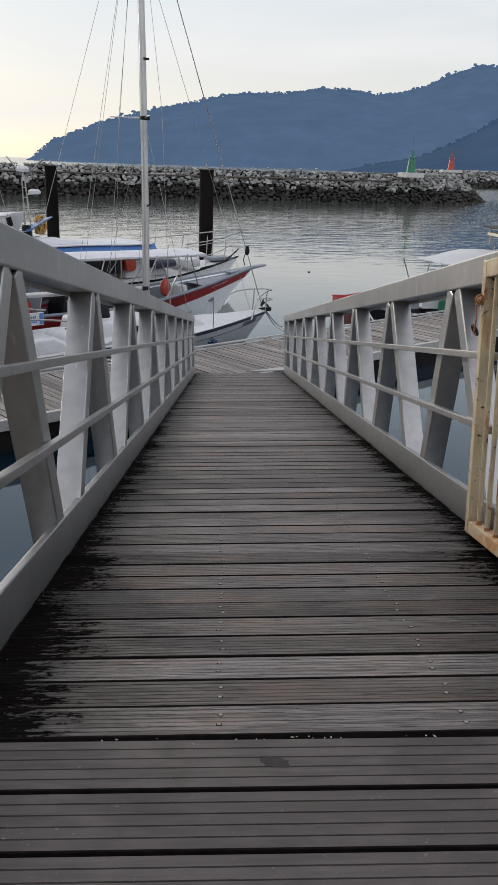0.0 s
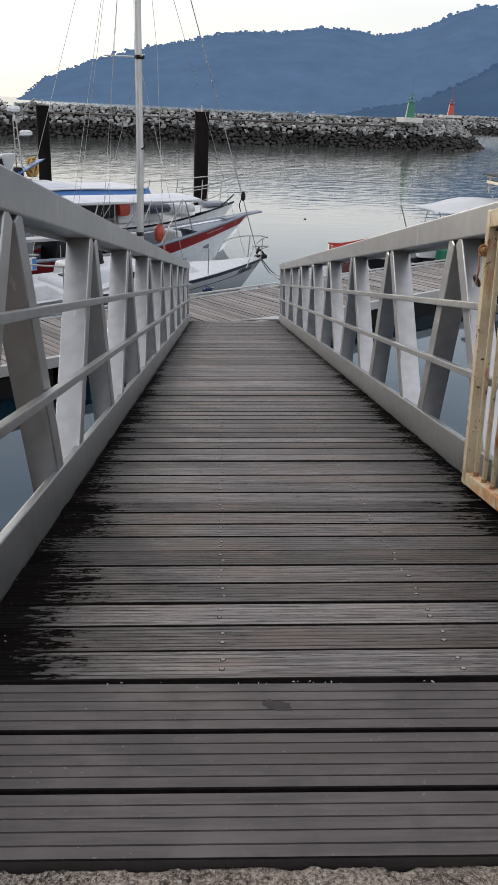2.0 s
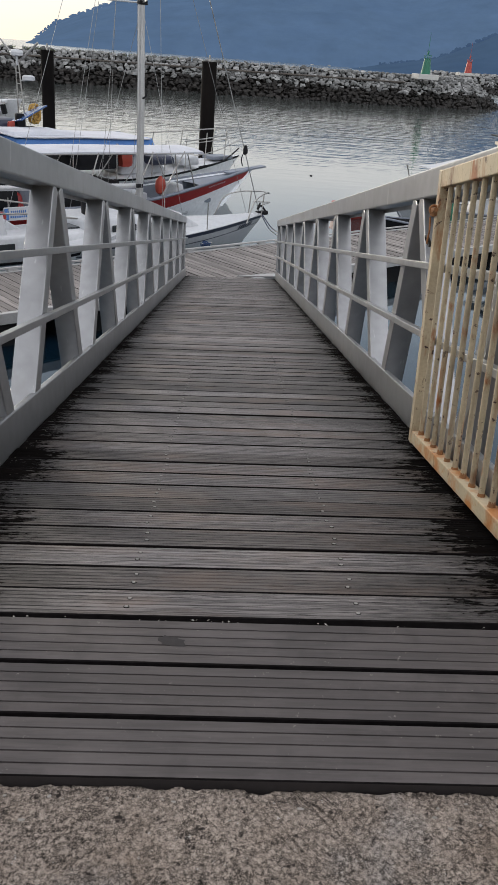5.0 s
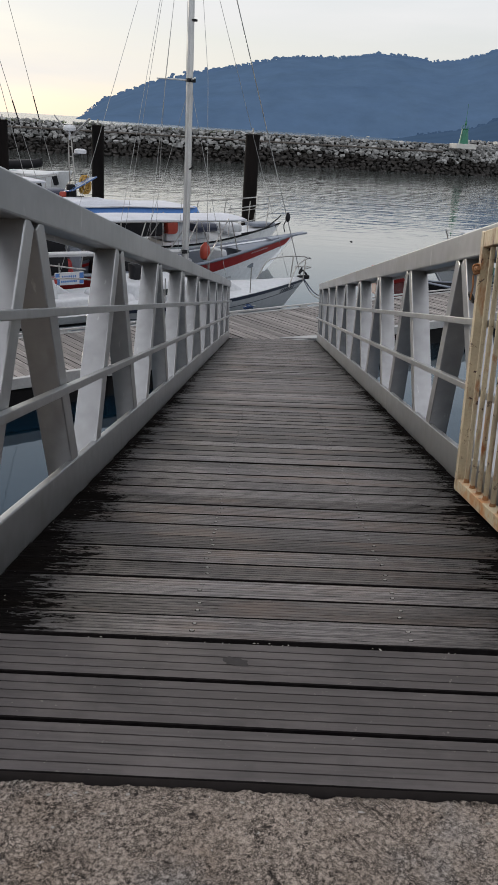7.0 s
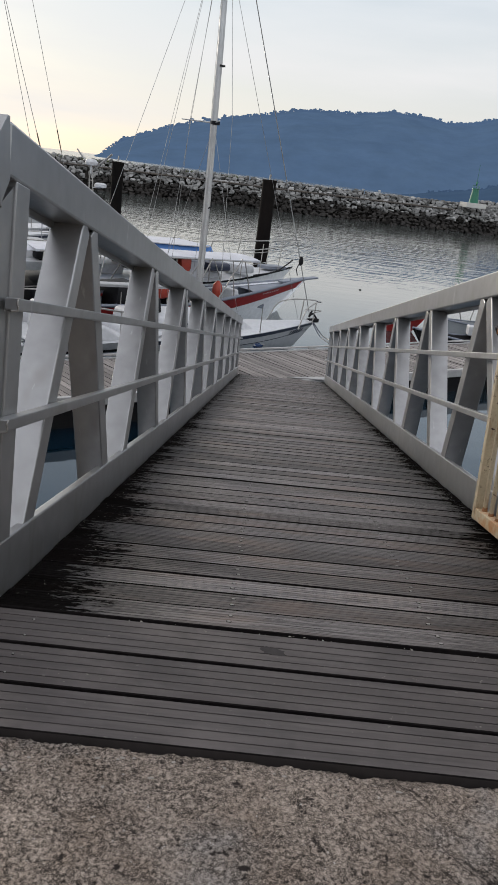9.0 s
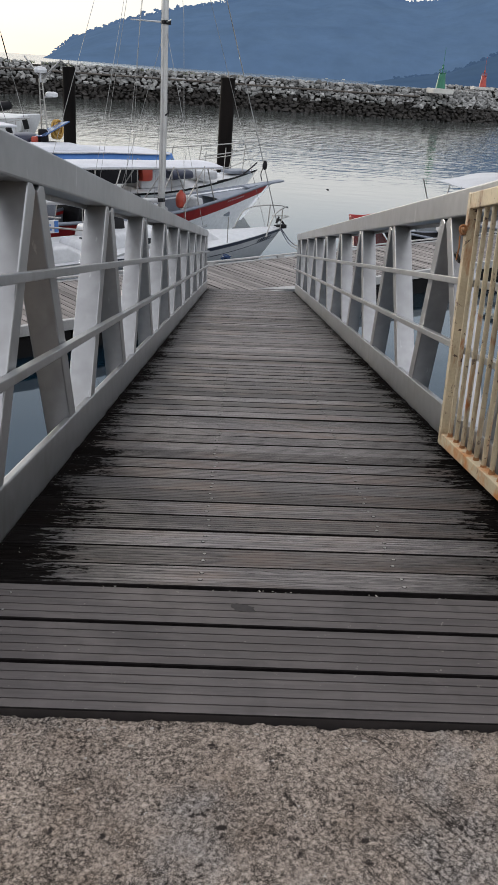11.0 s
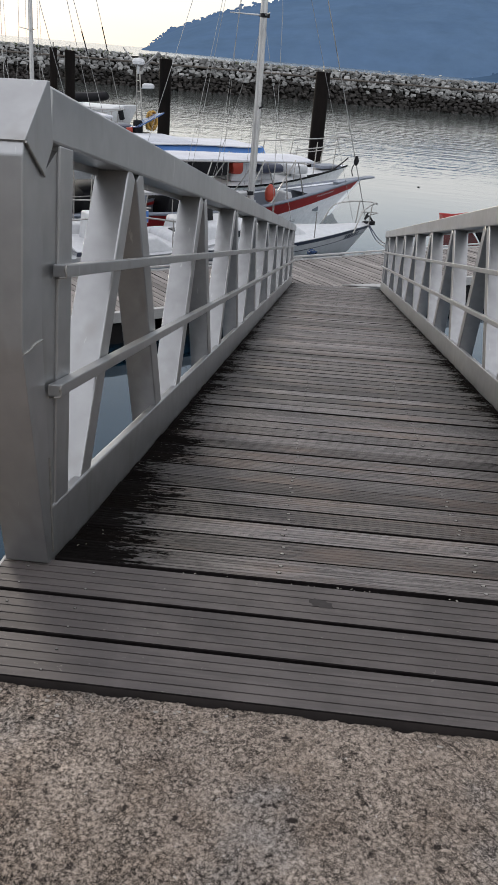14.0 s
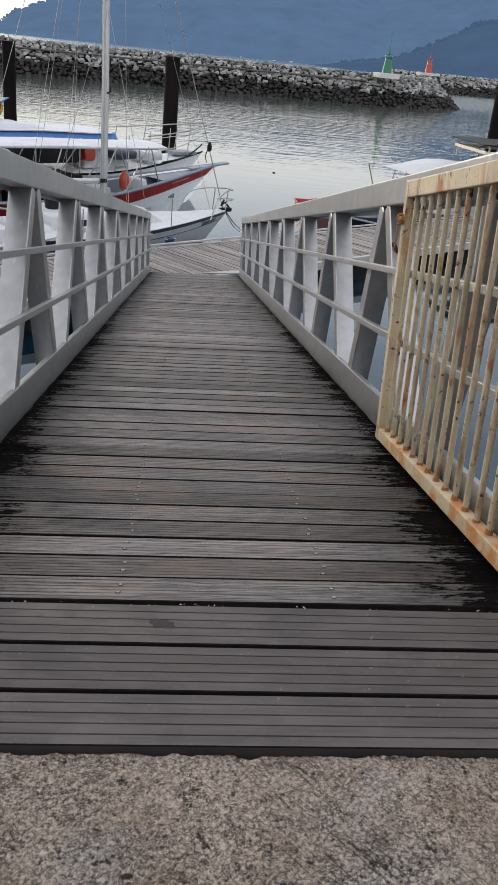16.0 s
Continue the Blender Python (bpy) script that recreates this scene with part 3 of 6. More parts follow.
def quay():
    rng = random.Random(4)
    dx = 0.0045
    nx, ny = int(3.5 / dx), int(0.74 / dx)
    vs, fs = [], []
    for j in range(ny + 1):
        edge = max(0.0, 1 - j / 11)
        for i in range(nx + 1):
            x, y = -0.9 + i * dx, -0.4680 - j * dx
            n3 = noise.noise((x * 3, y * 3, 2))
            stone = 0.5 - noise.voronoi((x * 62 + n3, y * 70, 3.1))[0][0]
            wear = 0.55 + 0.9 * noise.noise((x * 5, y * 5, 8))
            lump = n3 * 0.006 + max(0.0, stone) * 0.009 * max(0.1, wear) + noise.noise((x * 110, y * 110, 5)) * 0.0034 + noise.noise((x * 28, y * 28, 1)) * 0.003
            chip = noise.noise((x * 9, 0.3, 7)) + 0.7 * noise.noise((x * 31, 1.3, 7)) + 0.4 * noise.noise((x * 90, 2.3, 7))
            vs.append((x, y + edge * (chip * 0.010 - 0.004), -0.015 + lump - edge * (0.003 + 0.012 * max(0, chip))))
    for j in range(ny):
        for i in range(nx):
            a = j * (nx + 1) + i
            fs.append((a + nx + 1, a + nx + 2, a + 1, a))
    low = len(vs)
    vs.extend((vs[i][0], vs[i][1] - 0.004, -0.12) for i in range(nx + 1))
    fs.extend((i, i + 1, low + i + 1, low + i) for i in range(nx))
    me = bpy.data.meshes.new("ground")
    me.from_pydata(vs, [], fs)
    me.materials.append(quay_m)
    me.polygons.foreach_set("use_smooth", [True] * len(me.polygons))
    ob = new("ground", me)
    ob.matrix_basis = HEAD
    tagged(ob, "worn grey-brown concrete quay with exposed gravel and a broken edge", "quay", kind="structure")
    bm = B()
    for x0, x1, y0, y1 in ((-14, -0.9, -14, -0.49), (2.6, 16, -14, -0.49), (-0.9, 2.6, -14, -1.205)):
        box(bm, x0, x1, y0, y1, -4.2, -0.02)
    box(bm, -0.9, 2.6, -1.205, -0.473, -4.2, -0.060)
    part("quay_wall", bm, quay_m, ob)
    # loose chips of concrete along the edge
    bm = B()
    for k in range(90):
        x, r = rng.uniform(-0.6, 2.4), rng.uniform(0.0012, 0.0036)
        c = Vector((x, -0.497 - rng.random() ** 1.5 * 0.10, -0.0135))
        res = bmesh.ops.create_icosphere(bm, subdivisions=1, radius=r, matrix=Matrix.Translation(c) @ Matrix.Diagonal((rng.uniform(1, 2.2), 1, 0.6, 1)))
        for v in res["verts"]:
            v.co += Vector((rng.uniform(-1, 1), rng.uniform(-1, 1), rng.uniform(-1, 1))) * r * 0.3
    tagged(part("gravel", bm, chip_m, m=HEAD), "loose pale concrete chips along the quay edge", "gravel", kind="stuff")


chip_m = mat("pale_chip", (0.44, 0.41, 0.37), (0.28, 0.26, 0.23), rough=0.9, scale=20, fine=90)


def quay_material():
    """Worn concrete: sandy paste, wormy black pits, fine stone, brown patches and broom strokes."""
    m = mat("quay_concrete", (0.47, 0.395, 0.335), (0.34, 0.283, 0.238), rough=0.93, scale=3.5, fine=160, bump=0, spec=0.1)
    n, l = m.node_tree.nodes, m.node_tree.links
    b = n["Principled BSDF"]
    tc = n.new("ShaderNodeTexCoord")

    def noise_of(scale, detail, rough, vector=None):
        t = n.new("ShaderNodeTexNoise")
        t.inputs["Scale"].default_value, t.inputs["Detail"].default_value, t.inputs["Roughness"].default_value = scale, detail, rough
        l.new(vector or tc.outputs["Object"], t.inputs["Vector"])
        return t.outputs["Fac"]

    def remap(value, a0, a1, b0, b1):
        k = n.new("ShaderNodeMapRange")
        k.inputs["From Min"].default_value, k.inputs["From Max"].default_value = a0, a1
        l.new(value, k.inputs["Value"])
        for name, v in (("To Min", b0), ("To Max", b1)):
            if isinstance(v, (int, float)):
                k.inputs[name].default_value = v
            else:
                l.new(v, k.inputs[name])
        return k.outputs["Result"]

    def op(kind, a, c):
        k = n.new("ShaderNodeMath")
        k.operation = kind
        for i, v in ((0, a), (1, c)):
            if isinstance(v, (int, float)):
                k.inputs[i].default_value = v
            else:
                l.new(v, k.inputs[i])
        return k.outputs[0]

    def shade(value):
        h = n.new("ShaderNodeHueSaturation")
        l.new(b.inputs["Base Color"].links[0].from_socket, h.inputs["Color"])
        l.new(value, h.inputs["Value"])
        l.new(h.outputs["Color"], b.inputs["Base Color"])
    overlay(m, (0.25, 0.190, 0.145), 3.6, 0.50, 0.72)
    overlay(m, (0.36, 0.335, 0.315), 2.7, 0.54, 0.70)
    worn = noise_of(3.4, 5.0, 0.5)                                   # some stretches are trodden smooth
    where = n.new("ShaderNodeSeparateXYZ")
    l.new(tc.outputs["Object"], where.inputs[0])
    # pits and grain grow darker towards the left end
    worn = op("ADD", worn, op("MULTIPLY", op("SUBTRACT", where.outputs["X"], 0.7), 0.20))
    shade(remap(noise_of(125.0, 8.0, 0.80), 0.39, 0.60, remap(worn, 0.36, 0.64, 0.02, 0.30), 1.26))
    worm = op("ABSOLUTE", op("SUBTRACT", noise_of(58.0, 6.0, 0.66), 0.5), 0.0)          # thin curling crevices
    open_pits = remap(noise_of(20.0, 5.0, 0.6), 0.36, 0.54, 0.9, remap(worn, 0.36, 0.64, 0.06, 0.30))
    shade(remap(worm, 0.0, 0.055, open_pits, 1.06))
    overlay(m, (0.56, 0.52, 0.48), 75.0, 0.64, 0.69, detail=6)
    overlay(m, (0.035, 0.029, 0.026), 44.0, 0.575, 0.65, detail=10)
    # broom strokes drawn slantwise through the wet concrete, at one end only
    turn, sm = n.new("ShaderNodeMapping"), n.new("ShaderNodeMapping")
    turn.inputs["Rotation"].default_value = (0, 0, radians(-40))
    sm.inputs["Scale"].default_value = (170, 5.0, 1)
    l.new(tc.outputs["Object"], turn.inputs["Vector"])
    l.new(turn.outputs["Vector"], sm.inputs["Vector"])
    stroke = noise_of(1.0, 3.0, 0.5, sm.outputs["Vector"])
    swept = op("MULTIPLY", remap(noise_of(5.0, 3.0, 0.5), 0.44, 0.60, 0.0, 0.60), remap(where.outputs["X"], 0.70, 1.05, 0.0, 1.0))
    shade(op("SUBTRACT", 1.0, op("MULTIPLY", remap(stroke, 0.55, 0.64, 0.0, 1.0), swept)))
    bp = n.new("ShaderNodeBump")
    bp.inputs["Strength"].default_value, bp.inputs["Distance"].default_value = 1.0, 0.008
    l.new(noise_of(95.0, 8.0, 0.72), bp.inputs["Height"])
    l.new(bp.outputs["Normal"], b.inputs["Normal"])
    return m


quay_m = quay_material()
quay()


# an unseen wall added behind, to darken the faces turned towards it
bm = B()
box(bm, -12, 14, -9.4, -9.0, -0.03, 5.2)
tagged(part("wall_south", bm, mat("brown_render", (0.150, 0.136, 0.122), (0.12, 0.108, 0.098), rough=0.9, scale=1.0, fine=14, bump=0.3)), "unseen brown wall added behind to hold back light", "wall", kind="structure")


screw_m = mat("weathered_screw", (0.36, 0.35, 0.33), (0.22, 0.21, 0.20), rough=0.5, metal=0.6, scale=40)


# ---- boards ----
def board_mesh(name, length, width, thick, grooves, groove_w, depth, material, dark_grooves=False, nosed=False):
    """A grooved board: length along x, width along y, its top at z = 0, centred."""
    bm = B()
    ys = [(-width / 2, -0.0025), (-width / 2 + 0.0025, 0)]
    for k in range(grooves):
        c = -width / 2 + width * (k + 1) / (grooves + 1)
        ys += [(c - groove_w / 2, 0), (c - groove_w / 4, -depth), (c + groove_w / 4, -depth), (c + groove_w / 2, 0)]
    ys += [(width / 2 - 0.0025, 0), (width / 2, -0.0025), (width / 2, -thick), (-width / 2, -thick)]
    a = [bm.verts.new((-length / 2, y, z)) for y, z in ys]
    b = [bm.verts.new((length / 2, y, z)) for y, z in ys]
    for i in range(len(ys)):
        j = (i + 1) % len(ys)
        bm.faces.new((a[i], b[i], b[j], a[j]))
    bm.faces.new(a)
    bm.faces.new(b[::-1])
    bmesh.ops.recalc_face_normals(bm, faces=bm.faces)
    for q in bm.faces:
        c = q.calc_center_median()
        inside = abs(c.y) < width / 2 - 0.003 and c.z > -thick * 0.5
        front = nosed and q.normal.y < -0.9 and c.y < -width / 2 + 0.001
        q.material_index = 2 if front else 0 if (q.normal.z > 0.6 and c.z > -0.0001) or (inside and not (dark_grooves and c.z < -depth * 0.9)) else 1
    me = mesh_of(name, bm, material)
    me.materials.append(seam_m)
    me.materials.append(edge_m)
    return me


def screw_mesh(name, r):
    bm = B()
    lathe(bm, ((r, -0.002), (r, 0.0012), (r * 0.8, 0.0022), (r * 0.35, 0.0008)), 8)
    n = len(bm.faces)
    lathe(bm, ((r * 1.4, -0.002), (r * 1.35, 0.0005), (r * 1.02, 0.0005)), 10)
    bm.faces.ensure_lookup_table()
    for face in bm.faces[n:]:
        face.material_index = 1
    me = mesh_of(name, bm, screw_m)
    me.materials.append(seam_m)
    return me


# ---- gangway ----
SLOPE = 10.51
LONG = 14.4
MID, HALF = 0.9145, 0.838
GANG = pose(MID, 0, 0, -SLOPE, CROSS, TURN)


def gangway():
    g = thing("gangway", "sloping aluminium truss gangway decked with weathered grey planks", "gangway", GANG)
    rng = random.Random(11)
    cw, ch = 0.117, 0.147
    bays, pitch = 9, 1.575
    up = GANG.inverted() @ pose(MID, 0, 0, 0, CROSS, TURN)

    def taper(bm):
        """The trusses grow a little shallower down the ramp."""
        for v in bm.verts:
            v.co.z *= 1 - 0.0058 * max(0.0, v.co.y)
    for side in (-1, 1):
        xin = side * HALF
        xc = xin + side * cw / 2
        apex = 0.87 if side < 0 else 0.72
        bm = B()
        box(bm, min(xin, xin + side * 0.03), max(xin, xin + side * 0.03), -0.02, LONG, -0.06, ch, bevel=0.005)
        box(bm, min(xin, xin + side * cw), max(xin, xin + side * cw), 0.03, LONG, -0.09, -0.062)
        part("bottom_chord", bm, alu, g, "aluminium channel")
        bm = B()
        box(bm, xc - cw / 2, xc + cw / 2, -0.045, LONG + 0.02, 1.043, 1.166, bevel=0.007)
        taper(bm)
        part("top_chord", bm, alu, g)
        bm = B()
        x0, x1 = sorted((xin + side * 0.105, xin + side * 0.115))
        box(bm, x0, x1, 0.15, LONG, 1.021, 1.045, bevel=0.003)
        taper(bm)
        part("chord_lip", bm, alu, g)
        for k in range(bays):
            ap = apex + pitch * k
            for a, b, w in (((ap - 0.645, -0.05), (ap - 0.050, 1.046), 0.095), ((min(ap + 0.68, LONG - 0.06), -0.05), (ap + 0.055, 1.046), 0.100)):
                bm = B()
                xs = xin + side * 0.062
                beam(bm, (xs, a[0], a[1]), (xs, b[0], b[1]), w, 0.11, up=(1, 0, 0), bevel=0.005)
                taper(bm)
                part("strut", bm, alu, g)
        bm = B()
        x0, x1 = sorted((xin + side * 0.002, xin + side * 0.055))
        box(bm, x0, x1, 0.028, 0.140, 0.0, 1.044, bevel=0.004)
        part("end_strut", bm, alu, g)
        bm = B()
        beam(bm, (xin + side * 0.06, LONG - 0.03, -0.05), (xin + side * 0.06, LONG - 0.03, 1.05), 0.045, cw - 0.02, up=(1, 0, 0), bevel=0.004)
        taper(bm)
        part("end_strut", bm, alu, g)
        for h, ya in ((0.752, -0.022), (0.463, -0.050)):
            bm = B()
            box(bm, min(xin, xin - side * 0.032), max(xin, xin - side * 0.032), ya, LONG, h - 0.015, h + 0.015, bevel=0.003)
            taper(bm)
            rail = part("hand_rail", bm, alu, g)
            bm = B()
            xa, xb = xin - side * 0.001, xin - side * 0.033
            tube(bm, [(xb, ya + 0.002, h + 0.014), (xb + side * 0.002, ya - 0.002, h + 0.004), (xb, ya + 0.001, h - 0.005), (xb + side * 0.001, ya, h - 0.015), ((xa + xb) / 2, ya - 0.001, h - 0.017), (xa, ya, h - 0.016)], 0.0032, 6)
            part("weld_bead", bm, weld_m, rail, "raised weld bead", smooth=True)
        # bent box post at the head of the truss, standing on the landing
        bm = B()
        x0, x1 = sorted((side * (HALF + 0.116), side * HALF))
        prism(bm, ((0.15, 1.160), (0.135, 1.162), (-0.033, 1.049), (-0.046, 1.025), (-0.119, 0.618), (-0.118, 0.596), (-0.031, 0.004), (0.004, 0.004), (0.016, 0.30), (0.010, 0.60), (0.033, 0.73), (0.078, 0.96), (0.152, 1.03)), x0, x1, 0.004)
        post = part("post", bm, alu, g, "welded aluminium box post", m=up)
        bm = B()
        x2, x3 = sorted((side * (HALF + 0.118), side * (HALF - 0.003)))
        prism(bm, ((0.150, 1.164), (0.132, 1.166), (-0.037, 1.053), (0.076, 0.968), (0.151, 1.026)), x2, x3, 0.002)
        part("post_cap", bm, alu, post)
        bm = B()
        x2, x3 = sorted((side * (HALF + 0.010), side * (HALF + 0.024)))
        prism(bm, ((0.0, 0.02), (0.10, -0.01), (0.25, 1.02), (0.06, 0.95)), x2, x3)
        part("web_plate", bm, alu, post)
        xi = side * (HALF - 0.0015)
        bm = B()
        tube(bm, arc([(xi, -0.117, 0.607), (xi, -0.08, 0.604), (xi, -0.04, 0.607), (xi, 0.008, 0.602)], 4), 0.0028, 6)
        part("weld_bead", bm, weld_m, post, "raised weld bead", smooth=True)
        bm = B()
        tube(bm, [(xi - side * 0.003, -0.034, 1.050), (xi - side * 0.003, 0.02, 1.009), (xi - side * 0.003, 0.076, 0.967)], 0.0030, 6)
        part("weld_bead", bm, weld_m, post, "raised weld bead", smooth=True)
        bm = B()
        tube(bm, [(xi, 0.004, 0.02), (xi, 0.015, 0.29)], 0.0032, 6)
        part("weld_bead", bm, weld_m, post, "raised weld bead", smooth=True)
    # cross beams under the deck
    for k in range(10):
        bm = B()
        y = 0.2 + k * 1.55
        box(bm, -HALF, HALF, y - 0.03, y + 0.03, -0.13, -0.034)
        part("cross_beam", bm, alu, g)
    n = 98
    p = LONG / n
    tones = (plank_m, plank_pale_m, plank_dark_m)
    shapes = [[board_mesh("plank", 2 * HALF - 0.01, p - w, 0.034, 6, 0.0046, 0.0022, tone) for w in (0.0088, 0.0118)] for tone in tones]
    plain = [[board_mesh("plank", 2 * HALF - 0.01, p - w, 0.034, 0, 0, 0, tone) for w in (0.009, 0.013)] for tone in tones]
    first = (0, 2, 1, 2, 0, 2, 0, 0, 0, 2, 1, 0, 1, 1, 0, 1, 0, 2, 1)
    sm = screw_mesh("screw", 0.0052)
    for k in reversed(range(n)):
        y = 0.007 + (k + 0.5) * p + rng.uniform(-0.001, 0.001)
        z = rng.uniform(-0.002, 0.002)
        tone = first[k] if k < len(first) else rng.choice((0, 0, 1, 1, 2))
        piece("plank", rng.choice((shapes if k < 15 else plain)[tone]), g, pose(rng.uniform(-0.003, 0.003), y, z, rng.uniform(-0.6, 0.6), 0, rng.uniform(-0.12, 0.12) + 180 * rng.choice((0, 1))))
        if k < 30:
            for x in (-0.240, 0.306):
                for d in (-0.026, 0.026):
                    piece("screw", sm, g, pose(x + rng.uniform(-0.008, 0.008), y + d + rng.uniform(-0.007, 0.007), z))
    # drain strip of rubber at the head
    bm = B()
    box(bm, -HALF, HALF, -0.02, 0.006, -0.05, -0.020)
    part("joint_strip", bm, rubber, g, "black rubber joint strip")


gangway()


def landing():
    g = thing("landing", "three grooved grey composite boards bridging quay and gangway", "landing", HEAD)
    w = 0.1465
    bm_shape = board_mesh("board", 1.91, w, 0.034, 4, 0.0040, 0.0062, landing_m, True)
    nosing = board_mesh("board", 1.91, w, 0.034, 4, 0.0040, 0.0062, landing_m, True, True)
    sm = screw_mesh("screw", 0.0028)
    rng = random.Random(3)
    for k in range(3):
        y = -0.008 - w / 2 - k * 0.1555
        piece("board", nosing if k == 2 else bm_shape, g, pose(0.910, y, -0.001 * k, 0, 0, rng.uniform(-0.08, 0.08)))
        for x in (0.03, 0.20, 1.62, 1.79):
            for d in (-0.044, 0.030):
                piece("screw", sm, g, pose(x + rng.uniform(-0.008, 0.008), y + d, -0.001 * k))
    for x in (0.02, 0.6, 1.2, 1.78):
        bm = B()
        box(bm, x - 0.03, x + 0.03, -0.455, -0.03, -0.14, -0.036)
        part("bearer", bm, timber_m, g)
    bm = B()
    box(bm, -0.0525, -0.0455, -0.466, -0.004, -0.036, -0.0015, bevel=0.001)
    part("end_trim", bm, pale_m, g, "thin metal end trim")
    rs = random.Random(8)
    bm = B()
    ring_v = [bm.verts.new((0.792 + 0.030 * math.cos(a) * r - 0.012 * math.sin(a), -0.083 + 0.019 * math.sin(a) * r, 0.0006)) for a, r in ((i * math.tau / 22, rs.uniform(0.8, 1.15)) for i in range(22))]
    bm.faces.new(ring_v)
    part("spill", bm, spill_m, g, "dark dried spill")
    # black strips stand in for the shaded gaps under the landing
    for y in (-0.50, -0.03):
        bm = B()
        box(bm, -0.040, 1.865, y, y + 0.040, -0.24, -0.042)
        part("fascia", bm, rubber, g, "black strip added in place of the shaded gap under the boards")


landing()


# ---- gate ----
def gate():
    g = thing("gate", "open cream-painted steel bar gate with rust, folded back along the gangway", "gate", GANG @ Matrix.Translation((0.780, 1.685, 0.026)))
    W, H = 1.60, 1.090

    def P(u, v, x=0.0):
        return Vector((x, -u - 0.138 * v, 0.010 * u + 0.991 * v))
    for u in (0.02, W - 0.02):
        bm = B()
        beam(bm, P(u, 0), P(u, H), 0.042, 0.05, up=(1, 0, 0), bevel=0.004)
        part("stile", bm, cream_rusty if u > 1 else cream, g)
    for v, h in ((0.026, 0.052), (H - 0.032, 0.064)):
        bm = B()
        beam(bm, P(0, v), P(W, v), h, 0.046, up=(1, 0, 0), bevel=0.004)
        part("rail", bm, cream if v > 0.5 else cream_rusty, g)
    n = 14
    for k in range(n):
        u = 0.108 + k * 0.1065
        bm = B()
        tube(bm, [P(u, 0.03), P(u, H - 0.03)], 0.0102, 12)
        bar = part("bar", bm, cream, g, smooth=True)
        bm = B()
        lathe(bm, ((0.0106, 0.042 - 0.005 * (k % 3)), (0.0110, 0.035 - 0.003 * (k % 2)), (0.0116, 0.029), (0.0130, 0.024)), 10, Matrix.Translation(P(u, 0.03)) @ Matrix.Rotation(radians(7.5), 4, "X"))
        part("rusted_weld", bm, rust_light, bar, "rusted weld at the foot of the bar", smooth=True)
    bm = B()
    tube(bm, [P(-0.05, 0.93, -0.02), P(0.02, 0.945, -0.035), P(0.06, 0.945, -0.035)], 0.009, 8)
    box(bm, -0.042, -0.024, -0.05, 0.0, 0.915, 0.945, Matrix.Translation(P(0, 0) - Vector((0, 0.12, 0))), 0.004)
    ring(bm, P(0.03, 0.945, -0.036), Matrix.Rotation(radians(90), 3, "X"), 0.016, 0.0045, 12, 6)
    tube(bm, [P(0.0, 0.92, -0.04), P(0.012, 0.87, -0.04), P(-0.012, 0.82, -0.04)], 0.0035, 6)
    latch = part("latch", bm, rust_light, g, "rusted bolt latch")
    bm = B()
    ring(bm, P(-0.035, 0.83, -0.03), Matrix.Rotation(radians(65), 3, "Y"), 0.021, 0.0055, 16, 8)
    part("padlock", bm, rubber, latch, "dark padlock ring")


gate()


# ---- floating pontoon ----
YAW = 40.5
PON = pose(0, 0, -2.63, 0, 0, YAW)
N0, N1 = 9.88, 12.29


def pontoon():
    g = thing("pontoon", "floating timber pontoon with pale edge rails on black plastic floats", "pontoon", PON)
    rng = random.Random(21)
    u0, n, p = -8.0, 290, 0.145
    shape = [board_mesh("plank", N1 - N0 - 0.2, p - w, 0.03, 0, 0, 0, pontoon_m) for w in (0.006, 0.009)]
    for me in shape:
        me.transform(Matrix.Rotation(radians(90), 4, "Z"))
    for k in range(n):
        piece("plank", rng.choice(shape), g, pose(u0 + (k + 0.5) * p, (N0 + N1) / 2, rng.uniform(-0.004, 0.004), 0, 0, rng.uniform(-0.2, 0.2)))
    u1 = u0 + n * p
    for a, b in ((N0, N0 + 0.09), (N1 - 0.09, N1)):
        bm = B()
        box(bm, u0, u1, a, b, -0.16, 0.012, bevel=0.008)
        part("edge_rail", bm, pale_m, g, "pale aluminium edge rail")
    for a, b in ((N0 + 0.02, N0 + 0.07), (N1 - 0.07, N1 - 0.02)):
        bm = B()
        box(bm, u0, u1, a, b, 0.05, 0.085, bevel=0.006)
        for k in range(21):
            box(bm, u0 + k * 2 + 0.4, u0 + k * 2 + 0.6, a, b, 0.01, 0.052)
        if a > 11:
            part("rubbing_strip", bm, pale_m, g)
        else:
            bm.free()
    for k in range(21):
        bm = B()
        box(bm, u0 + 0.15 + k * 2, u0 + 1.9 + k * 2, N0 + 0.05, N1 - 0.05, -0.72, -0.165, bevel=0.05)
        part("float", bm, float_m, g)


pontoon()
bm = B()
vs = [(1.02, 14.20), (1.80, 14.38), (1.84, 14.62), (1.62, 14.56)]
a = [bm.verts.new((x, y, -2.600)) for x, y in vs]
b = [bm.verts.new((x, y, -2.618)) for x, y in vs]
bm.faces.new(a), bm.faces.new(b[::-1])
for i in range(4):
    bm.faces.new((a[i], b[i], b[(i + 1) % 4], a[(i + 1) % 4]))
tagged(part("ramp_flap", bm, pale_m), "pale metal flap plate at the foot of the gangway", "plate")


